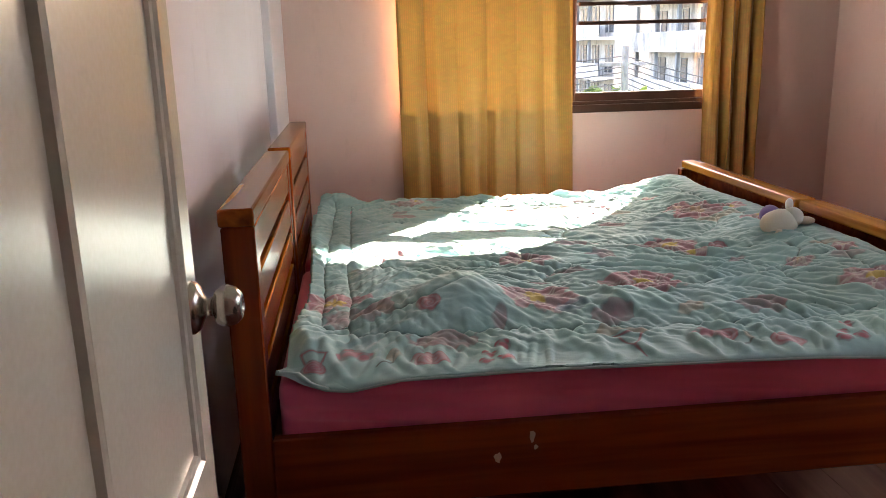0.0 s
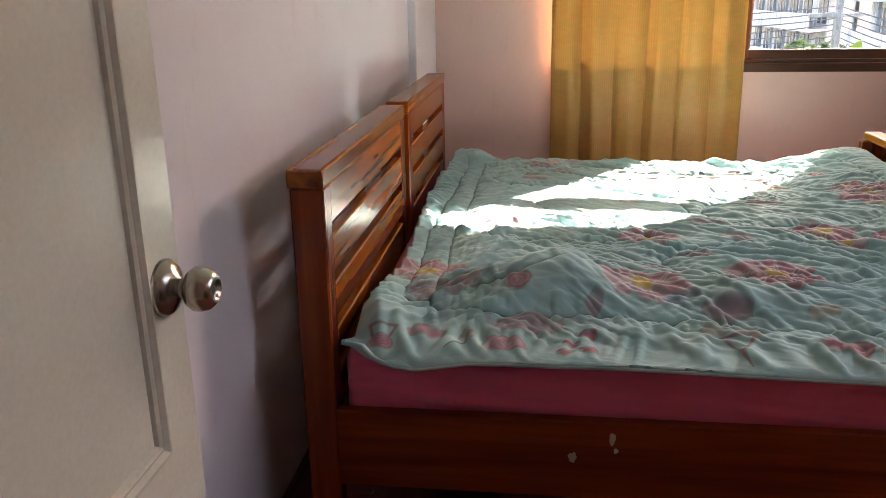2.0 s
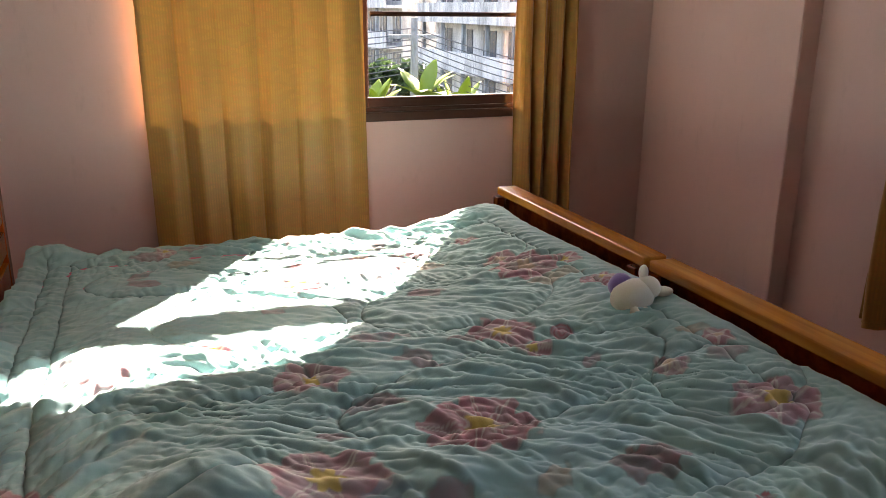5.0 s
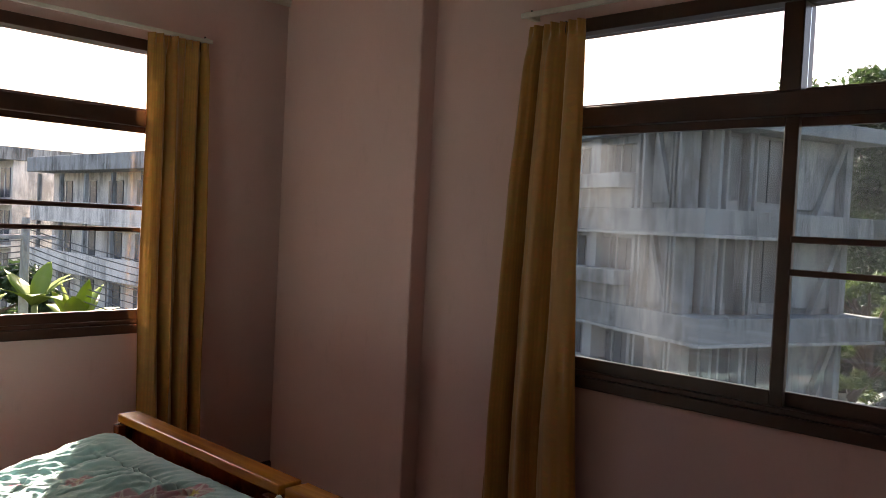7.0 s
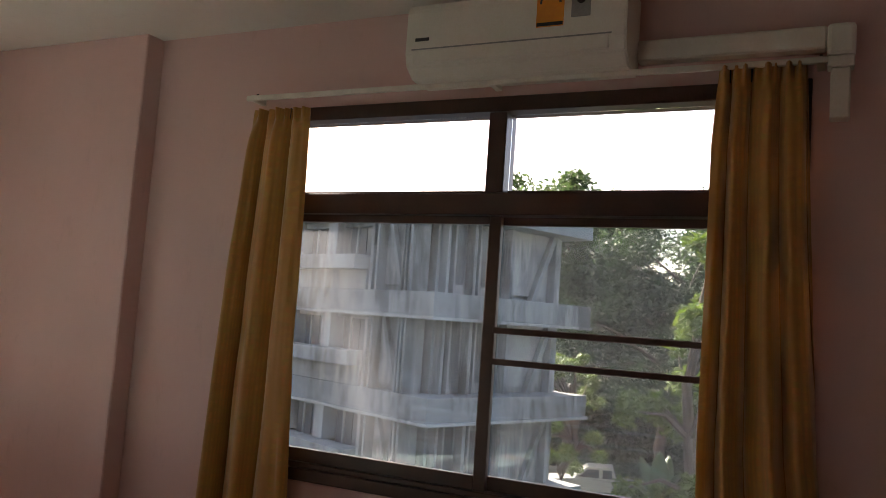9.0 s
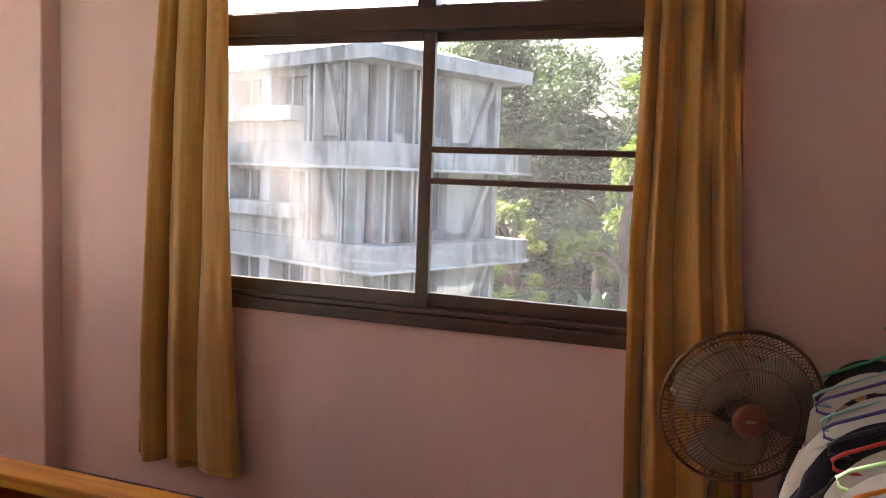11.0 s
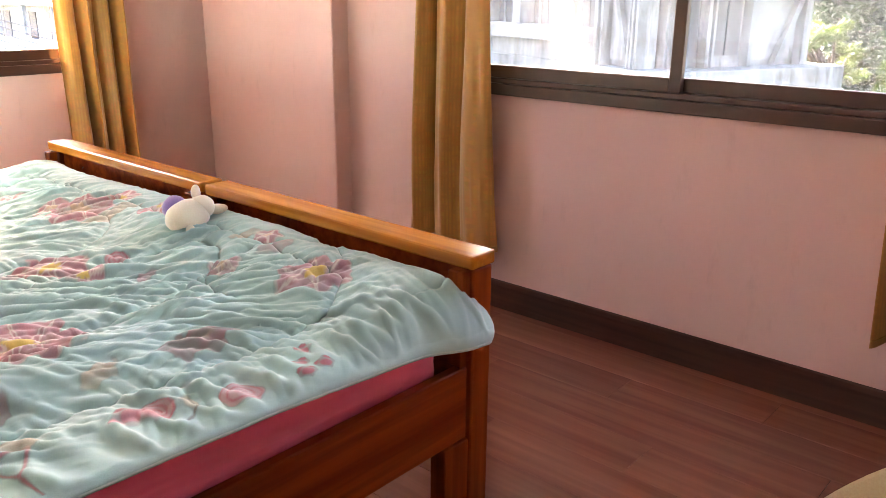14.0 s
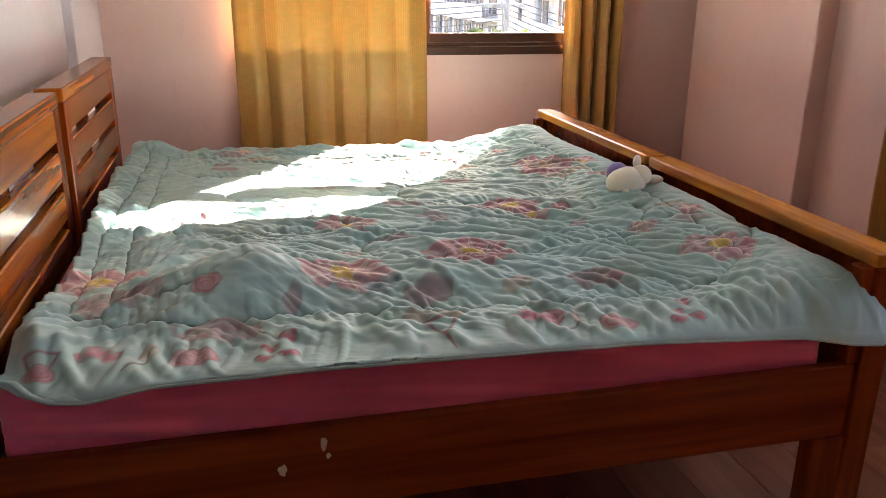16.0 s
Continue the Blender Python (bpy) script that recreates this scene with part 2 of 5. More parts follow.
def box(lo, hi, bevel=0.0, bm=None, seg=1):
    bm = bm or bmesh.new()
    m = Matrix.LocRotScale([(a + b) / 2 for a, b in zip(lo, hi)], None, [abs(b - a) for a, b in zip(lo, hi)])
    v = bmesh.ops.create_cube(bm, size=1.0, matrix=m)["verts"]
    if bevel:
        edges = list({e for w in v for e in w.link_edges})
        bmesh.ops.bevel(bm, geom=edges, offset=bevel, segments=seg, affect="EDGES", profile=0.5)
    return bm


def tube(points, r, sides=8, bm=None, closed=False):
    bm = bm or bmesh.new()
    pts = [Vector(p) for p in points]
    rings = []
    n = len(pts)
    up = Vector((0, 0, 1))
    for i, p in enumerate(pts):
        a = pts[(i - 1) % n] if (closed or i > 0) else p
        b = pts[(i + 1) % n] if (closed or i < n - 1) else p
        d = (b - a).normalized()
        ref = up if abs(d.z) < 0.95 else Vector((1, 0, 0))
        s = d.cross(ref).normalized()
        u = s.cross(d).normalized()
        rr = r(i / max(1, n - 1)) if callable(r) else r
        rings.append([bm.verts.new(p + rr * (math.cos(k * math.tau / sides) * s + math.sin(k * math.tau / sides) * u)) for k in range(sides)])
    pairs = list(zip(rings, rings[1:])) + ([(rings[-1], rings[0])] if closed else [])
    for a, b in pairs:
        for k in range(sides):
            bm.faces.new((a[k], a[(k + 1) % sides], b[(k + 1) % sides], b[k]))
    if not closed:
        bm.faces.new(rings[0][::-1])
        bm.faces.new(rings[-1])
    return bm


def lathe(profile, at, axis=(0, 0, 1), sides=32, bm=None):
    """Turns (radius, height) pairs round an axis through at."""
    bm = bm or bmesh.new()
    q = Vector((0, 0, 1)).rotation_difference(Vector(axis)).to_matrix()
    rings = []
    for r, h in profile:
        rings.append([bm.verts.new(Vector(at) + q @ Vector((r * math.cos(k * math.tau / sides), r * math.sin(k * math.tau / sides), h))) for k in range(sides)])
    for a, b in zip(rings, rings[1:]):
        for k in range(sides):
            bm.faces.new((a[k], a[(k + 1) % sides], b[(k + 1) % sides], b[k]))
    bm.faces.new(rings[0][::-1])
    bm.faces.new(rings[-1])
    return bm


def loft(rings, bm=None):
    bm = bm or bmesh.new()
    vs = [[bm.verts.new(p) for p in r] for r in rings]
    n = len(vs[0])
    for a, b in zip(vs, vs[1:]):
        for k in range(n):
            bm.faces.new((a[k], a[(k + 1) % n], b[(k + 1) % n], b[k]))
    bm.faces.new(vs[0][::-1])
    bm.faces.new(vs[-1])
    return bm


def grid_mesh(name, co, mat, parent=None, label="", thickness=0.0, colours=None):
    """A cloth from an array of places, rows by columns."""
    rows, cols = co.shape[:2]
    idx = np.arange(rows * cols).reshape(rows, cols)
    faces = np.stack([idx[:-1, :-1], idx[:-1, 1:], idx[1:, 1:], idx[1:, :-1]], -1).reshape(-1, 4)
    me = bpy.data.meshes.new(name)
    off = np.array(base_of(parent)) if parent is not None else np.zeros(3)
    me.from_pydata((co.reshape(-1, 3) - off).tolist(), [], faces.tolist())
    if colours is not None:
        att = me.color_attributes.new("print", "FLOAT_COLOR", "POINT")
        att.data.foreach_set("color", colours.reshape(-1).astype(np.float32))
    me.polygons.foreach_set("use_smooth", np.ones(len(me.polygons), bool))
    me.materials.append(mat)
    ob = new(name, me)
    if parent is not None:
        ob.parent = parent
    if label:
        tagged(ob, label)
    if thickness:
        so = ob.modifiers.new("thickness", "SOLIDIFY")
        so.thickness = thickness
        so.offset = 0.0
    return ob


def smooth_noise(x, y, seed):
    """Gradient-free value noise on arrays, from -1 to 1."""
    xi, yi = np.floor(x).astype(np.int64), np.floor(y).astype(np.int64)
    fx, fy = x - xi, y - yi
    fx, fy = fx * fx * fx * (fx * (fx * 6 - 15) + 10), fy * fy * fy * (fy * (fy * 6 - 15) + 10)

    def h(a, b):
        k = (a * 374761393 + b * 668265263 + seed * 974634777) & 0xFFFFFFFF
        k = ((k ^ (k >> 13)) * 1274126177) & 0xFFFFFFFF
        return ((k ^ (k >> 16)) & 0xFFFF) / 32767.5 - 1.0

    return (h(xi, yi) * (1 - fx) + h(xi + 1, yi) * fx) * (1 - fy) + (h(xi, yi + 1) * (1 - fx) + h(xi + 1, yi + 1) * fx) * fy


def perlin(x, y, seed):
    """Gradient noise on arrays, about -0.7 to 0.7."""
    xi, yi = np.floor(x).astype(np.int64), np.floor(y).astype(np.int64)
    fx, fy = x - xi, y - yi
    ux, uy = fx * fx * fx * (fx * (fx * 6 - 15) + 10), fy * fy * fy * (fy * (fy * 6 - 15) + 10)

    def g(a, b, dx, dy):
        k = (a * 374761393 + b * 668265263 + seed * 974634777) & 0xFFFFFFFF
        k = ((k ^ (k >> 13)) * 1274126177) & 0xFFFFFFFF
        t = ((k ^ (k >> 16)) & 0xFFFF) / 65536.0 * math.tau
        return np.cos(t) * dx + np.sin(t) * dy

    top_ = g(xi, yi, fx, fy) * (1 - ux) + g(xi + 1, yi, fx - 1, fy) * ux
    low_ = g(xi, yi + 1, fx, fy - 1) * (1 - ux) + g(xi + 1, yi + 1, fx - 1, fy - 1) * ux
    return top_ * (1 - uy) + low_ * uy


# ---- the room ----
XL, XR, YN, YF, CEIL = -0.355, 3.05, -0.03, 4.90, 2.78
floor = tagged(part("floor", box((XL - 0.2, YN - 0.2, -0.2), (XR + 0.2, YF + 0.2, -0.012)), SKIRT), "dark brown laminate floor", "floor", kind="structure")
tagged(part("ceiling", box((XL - 0.2, YN - 1.6, CEIL), (XR + 0.2, YF + 0.2, CEIL + 0.15)), CEILING), "off-white painted plaster ceiling", "ceiling", kind="structure")

# the two windows have one make: sill and head heights, width and mullion
SILL, HEAD, WIDE = 0.937, 2.42, 2.08
W1 = 0.345           # far window begins at this x
W2 = 0.962           # side window begins at this y


def wall_with_hole(name, axis, at, thick, a0, a1, h0, h1, mat, label):
    """A wall across axis x or y with one opening from h0 to h1 along it."""
    bm = bmesh.new()
    for lo, hi, z0, z1 in ((a0, h0, 0, CEIL), (h1, a1, 0, CEIL), (h0, h1, 0, SILL + 0.01), (h0, h1, HEAD - 0.01, CEIL)):
        if axis == "y":
            box((lo, at, z0), (hi, at + thick, z1), 0, bm)
        else:
            box((at, lo, z0), (at + thick, hi, z1), 0, bm)
    bmesh.ops.remove_doubles(bm, verts=bm.verts, dist=1e-5)
    return tagged(part(name, bm, mat), label, "wall", kind="structure")


wall_with_hole("wall_north", "y", YF, 0.16, XL - 0.2, XR + 0.2, W1 + 0.01, W1 + WIDE - 0.01, PINK, "salmon pink painted wall with a window")
wall_with_hole("wall_east", "x", XR, 0.16, YN - 0.2, YF, W2 + 0.01, W2 + WIDE - 0.01, PINK, "salmon pink painted wall with a window")
tagged(part("wall_west", box((XL - 0.16, YN - 0.2, 0), (XL, YF, CEIL)), LILAC), "pale lilac painted wall behind the headboards", "wall", kind="structure")
DOOR_X0, DOOR_X1 = -0.17, 0.62
bm = box((XL - 0.16, YN - 0.12, 0), (DOOR_X0, YN, CEIL))
box((DOOR_X1, YN - 0.12, 0), (XR, YN, CEIL), 0, bm)
box((DOOR_X0, YN - 0.12, 2.05), (DOOR_X1, YN, CEIL), 0, bm)
tagged(part("wall_south", bm, PINK), "salmon pink painted wall with the doorway", "wall", kind="structure")
bm = box((XL - 0.2, YN - 1.6, -0.2), (XR + 0.2, YN - 1.5, CEIL))
box((XL - 0.2, YN - 1.5, -0.2), (XL - 0.1, YN - 0.2, CEIL), 0, bm)
box((XR + 0.1, YN - 1.5, -0.2), (XR + 0.2, YN - 0.2, CEIL), 0, bm)
box((XL - 0.1, YN - 1.5, -0.2), (XR + 0.1, YN - 0.2, -0.012), 0, bm)
tagged(part("corridor_wall", bm, PINK), "plain pink corridor walls outside the door", "wall", kind="structure")
tagged(part("column_east", box((2.95, 3.68, 0), (XR + 0.01, 4.74, CEIL), 0.006), PINK), "shallow pink painted column on the wall", "column", kind="structure")
tagged(part("column_west", box((XL - 0.01, 4.18, 0), (-0.315, YF + 0.01, CEIL), 0.004), LILAC), "shallow lilac painted corner column", "column", kind="structure")


def skirting(x0, y0, x1, y1, nx, ny):
    """One run of skirting board along a wall, with a rounded top; (nx, ny) points into the room."""
    bm = bmesh.new()
    prof = ((0, 0), (0.014, 0), (0.014, 0.105), (0.009, 0.122), (0, 0.126))
    ends = [[bm.verts.new((x + nx * d, y + ny * d, z)) for d, z in prof] for x, y in ((x0, y0), (x1, y1))]
    for k in range(len(prof)):
        bm.faces.new((ends[0][k], ends[0][(k + 1) % 5], ends[1][(k + 1) % 5], ends[1][k]))
    bm.faces.new(ends[0])
    bm.faces.new(ends[1][::-1])
    bmesh.ops.recalc_face_normals(bm, faces=bm.faces)
    return tagged(part("baseboard", bm, SKIRT), "dark brown wooden skirting board", "baseboard", kind="structure")


skirting(XR, YN, XR, 3.68, -1, 0)
skirting(2.95, 3.68, 2.95, 4.74, -1, 0)
skirting(XL, YF, XR, YF, 0, -1)
skirting(XL, YN, XL, 4.18, 1, 0)


def window(name, along, start, at, out, label):
    """A dark aluminium window of two transom lights over two sliding sashes. along: the axis it runs on; out: +1, its outer side."""
    def p(a, d, z):
        return (a, at + d, z) if along == "x" else (at + d, a, z)

    def bar(a0, a1, d0, d1, z0, z1, bevel=0.003):
        lo, hi = p(a0, d0, z0), p(a1, d1, z1)
        return box(lo, hi, bevel)

    end, mid = start + WIDE, start + WIDE / 2
    win = thing(name, p(mid, 0, SILL), label, "window")
    tagged(win, kind="structure")
    part("head", bar(start, end, -0.018, 0.1, HEAD - 0.055, HEAD), FRAME, win)
    part("jamb", bar(start, start + 0.045, -0.016, 0.1, SILL + 0.048, HEAD - 0.056), FRAME, win)
    part("jamb", bar(end - 0.045, end, -0.016, 0.1, SILL + 0.048, HEAD - 0.056), FRAME, win)
    sill = part("window_sill", bar(start, end, -0.022, 0.1, SILL, SILL + 0.046), FRAME, win)
    part("sill_track", bar(start + 0.046, end - 0.046, -0.006, 0.072, SILL + 0.047, SILL + 0.067), FRAME, sill)
    part("transom_rail", bar(start + 0.046, end - 0.046, -0.014, 0.09, 1.985, 2.065), FRAME, win)
    part("transom_mullion", bar(mid - 0.035, mid + 0.035, -0.012, 0.09, 2.067, HEAD - 0.057), FRAME, win)
    for a0, a1 in ((start + 0.047, mid - 0.036), (mid + 0.036, end - 0.047)):
        frame_ = part("transom_frame", bar(a0, a1, 0.03, 0.06, 2.067, 2.08), FRAME, win)
        pane = part("pane", bar(a0, a1, 0.04, 0.045, 2.081, HEAD - 0.057, 0), PANE, win)
        pane.visible_shadow = False
    for a0, a1, d in ((start + 0.047, mid + 0.03, 0.052), (mid - 0.03, end - 0.047, 0.022)):
        z0, z1 = SILL + 0.068, 1.983
        bm = box(p(a0, d - 0.013, z0), p(a0 + 0.045, d + 0.013, z1), 0.002)
        box(p(a1 - 0.045, d - 0.013, z0), p(a1, d + 0.013, z1), 0.002, bm)
        box(p(a0 + 0.046, d - 0.013, z0), p(a1 - 0.046, d + 0.013, z0 + 0.05), 0.002, bm)
        box(p(a0 + 0.046, d - 0.013, z1 - 0.03), p(a1 - 0.046, d + 0.013, z1), 0.002, bm)
        sash = part("sash", bm, FRAME, win)
        pane = part("pane", bar(a0 + 0.044, a1 - 0.044, d - 0.003, d + 0.003, z0 + 0.05, z1 - 0.031, 0), DUSTY if along == "y" else PANE, sash)
        pane.visible_shadow = False
    return win


window_1 = window("window_1", "x", W1, YF, 1, "dark brown aluminium sliding window with transom lights")
window_2 = window("window_2", "y", W2, XR, 1, "dark brown aluminium sliding window with dusty panes")


def guard_bars(along, a0, a1, at):
    for z in (1.462, 1.572):
        pts = [(a0, at, z), (a1, at, z)] if along == "x" else [(at, a0, z), (at, a1, z)]
        lo = Vector(pts[0]) - Vector((0.006, 0.006, 0.011))
        hi = Vector(pts[1]) + Vector((0.006, 0.006, 0.011))
        part("guard_bar", box(lo, hi, 0.003), FRAME, window_1 if along == "x" else window_2)


guard_bars("x", W1 + WIDE / 2 + 0.035, W1 + WIDE - 0.046, YF - 0.002)
guard_bars("y", W2 + 0.046, W2 + WIDE / 2 - 0.035, XR - 0.002)

# ---- door, open against the wall ----
DX, DY0, DY1, DH = -0.16, 0.385, 1.155, 2.03
door = thing("door_1", (DX - 0.018, (DY0 + DY1) / 2, 0.012), "white painted panel door standing open", "door")
tagged(door, kind="structure")
bm = box((DX - 0.036, DY0, 0.012), (DX, DY1, DH), 0.002)
part("door_leaf", bm, DOOR, door)


def moulding(y0, y1, z0, z1):
    """The raised frame round a door panel: stepped beads mitred at the corners."""
    bm = bmesh.new()
    prof = ((0.0, 0.0), (0.003, 0.009), (0.010, 0.011), (0.015, 0.005), (0.021, 0.008), (0.027, 0.006), (0.030, 0.0))
    corners = [(y0, z0, 1, 1), (y1, z0, -1, 1), (y1, z1, -1, -1), (y0, z1, 1, -1)]
    rings = [[bm.verts.new((DX - 0.001 + h, y + sy * d, z + sz * d)) for d, h in prof] for y, z, sy, sz in corners]
    for i in range(4):
        a, b = rings[i], rings[(i + 1) % 4]
        for k in range(len(prof) - 1):
            bm.faces.new((a[k], b[k], b[k + 1], a[k + 1]))
    bmesh.ops.recalc_face_normals(bm, faces=bm.faces)
    return part("panel_moulding", bm, DOOR, door)


moulding(0.69, 1.065, 0.825, 1.92)
moulding(0.69, 1.065, 0.16, 0.70)
KY, KZ = 1.108, 1.03
knob = part("rosette", lathe([(0.036, 0), (0.036, 0.004), (0.030, 0.012), (0.018, 0.017), (0.014, 0.02)], (DX, KY, KZ), (1, 0, 0)), STEEL, door, "brushed steel rosette", True)
part("knob_neck", lathe([(0.0125, 0.017), (0.0125, 0.032)], (DX, KY, KZ), (1, 0, 0)), STEEL, knob, "", True)
part("door_knob", lathe([(0.013, 0.030), (0.022, 0.033), (0.0275, 0.041), (0.028, 0.049), (0.025, 0.059), (0.018, 0.066), (0.012, 0.068), (0.011, 0.064), (0.004, 0.063)], (DX, KY, KZ), (1, 0, 0)), STEEL, knob, "brushed steel round knob", True)
bm = box((DOOR_X0 - 0.03, YN - 0.13, 0), (DOOR_X0 + 0.005, YN + 0.01, 2.05), 0.003)
box((DOOR_X1 - 0.005, YN - 0.13, 0), (DOOR_X1 + 0.03, YN + 0.01, 2.05), 0.003, bm)
box((DOOR_X0 - 0.03, YN - 0.13, 2.051), (DOOR_X1 + 0.03, YN + 0.01, 2.09), 0.003, bm)
tagged(part("door_frame", bm, DOOR), "white painted wooden door frame", "door frame", kind="structure")

# ---- two beds side by side ----
BY, BW = 1.84, 1.116   # near side and width of the near bed
HX0, HX1, FX0, FX1 = -0.25, -0.17, 1.755, 1.845
H_IN = 0.028   # the headboard is a little narrower than the footboard


def bed():
    b = thing("bed", (0.8, BY + BW / 2, 0), "orange-brown varnished wooden bed with slatted headboard", "bed", "beds pushed together")
    y0, y1 = BY, BY + BW
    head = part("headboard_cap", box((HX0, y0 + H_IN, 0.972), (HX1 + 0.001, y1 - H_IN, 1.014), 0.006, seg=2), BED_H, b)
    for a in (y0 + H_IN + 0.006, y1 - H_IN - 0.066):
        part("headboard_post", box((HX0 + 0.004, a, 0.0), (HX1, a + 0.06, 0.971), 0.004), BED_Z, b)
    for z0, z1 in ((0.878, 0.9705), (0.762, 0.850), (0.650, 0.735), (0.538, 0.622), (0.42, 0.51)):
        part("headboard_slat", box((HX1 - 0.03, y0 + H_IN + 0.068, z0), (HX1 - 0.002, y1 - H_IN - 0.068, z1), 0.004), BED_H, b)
    part("headboard_stile", box((HX0 + 0.012, y0 + BW / 2 - 0.03, 0.3), (HX1 - 0.032, y0 + BW / 2 + 0.03, 0.970), 0.003), BED_Z, b)
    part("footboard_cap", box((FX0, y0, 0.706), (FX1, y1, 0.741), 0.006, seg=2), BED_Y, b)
    for a in (y0 + 0.004, y1 - 0.064):
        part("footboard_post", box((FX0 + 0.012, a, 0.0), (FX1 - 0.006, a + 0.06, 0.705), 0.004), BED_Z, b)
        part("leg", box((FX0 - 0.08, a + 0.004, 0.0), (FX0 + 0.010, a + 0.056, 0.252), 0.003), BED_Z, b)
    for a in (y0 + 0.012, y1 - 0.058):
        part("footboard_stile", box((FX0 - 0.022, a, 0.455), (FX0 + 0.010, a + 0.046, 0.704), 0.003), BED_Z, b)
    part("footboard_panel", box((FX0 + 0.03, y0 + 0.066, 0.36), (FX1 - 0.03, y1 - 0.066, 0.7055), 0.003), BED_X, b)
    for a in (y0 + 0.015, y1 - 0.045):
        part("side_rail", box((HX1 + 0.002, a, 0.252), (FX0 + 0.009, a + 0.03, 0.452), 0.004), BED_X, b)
    for k in range(9):
        x = 0.0 + k * 0.2
        part("bed_slat", box((x, y0 + 0.046, 0.36), (x + 0.09, y1 - 0.046, 0.38), 0.002), BED_Y, b)
    return b


bed_near = bed()
bed_far = copy_thing(bed_near, pose(0.8, BY + BW / 2 + 1.145, 0))

# worn varnish on the near rail
WORN = plain("bare_worn_wood", (0.52, 0.36, 0.24), 0.6)
random.seed(11)
for x, z, w, h in ((0.464, 0.412, 0.010, 0.019), (0.474, 0.382, 0.007, 0.008), (0.377, 0.36, 0.011, 0.018)):
    rim = [(w * (0.6 + 0.4 * random.random()) * math.cos(a), h * (0.5 + 0.5 * random.random()) * math.sin(a)) for a in [k * math.tau / 11 for k in range(11)]]
    bm = loft([[(x + a, BY + d, z + b) for a, b in rim] for d in (0.0152, 0.0142)])
    bmesh.ops.recalc_face_normals(bm, faces=bm.faces)
    part("worn_patch", bm, WORN, bed_near, "patch of bare scratched wood")

for k, y in enumerate((BY + 0.048, BY + 1.145 + 0.048)):
    mat_ = thing("mattress", (0.8, y + 0.51, 0.381), "thick mattress in a crimson pink fitted sheet", "mattress", "mattresses")
    bm = box((HX1 + 0.02, y, 0.381), (FX0 - 0.06, y + BW - 0.096, 0.585), 0.03, seg=3)
    bmesh.ops.subdivide_edges(bm, edges=[e for e in bm.edges if e.calc_length() > 0.1], cuts=40, use_grid_fill=True)
    for v in bm.verts:
        q = v.co
        front = 1 if q.y < y + 0.1 else 0
        v.co.y += front * (0.006 * noise.noise((q.x * 5 + q.z * 9, k * 7, q.z * 14)) + 0.005 * (1 - abs(noise.noise((q.x * 2.2, k * 5, q.z * 30 + q.x * 3))) * 2.5))
    part("sheet", bm, SHEET, mat_, "", True)

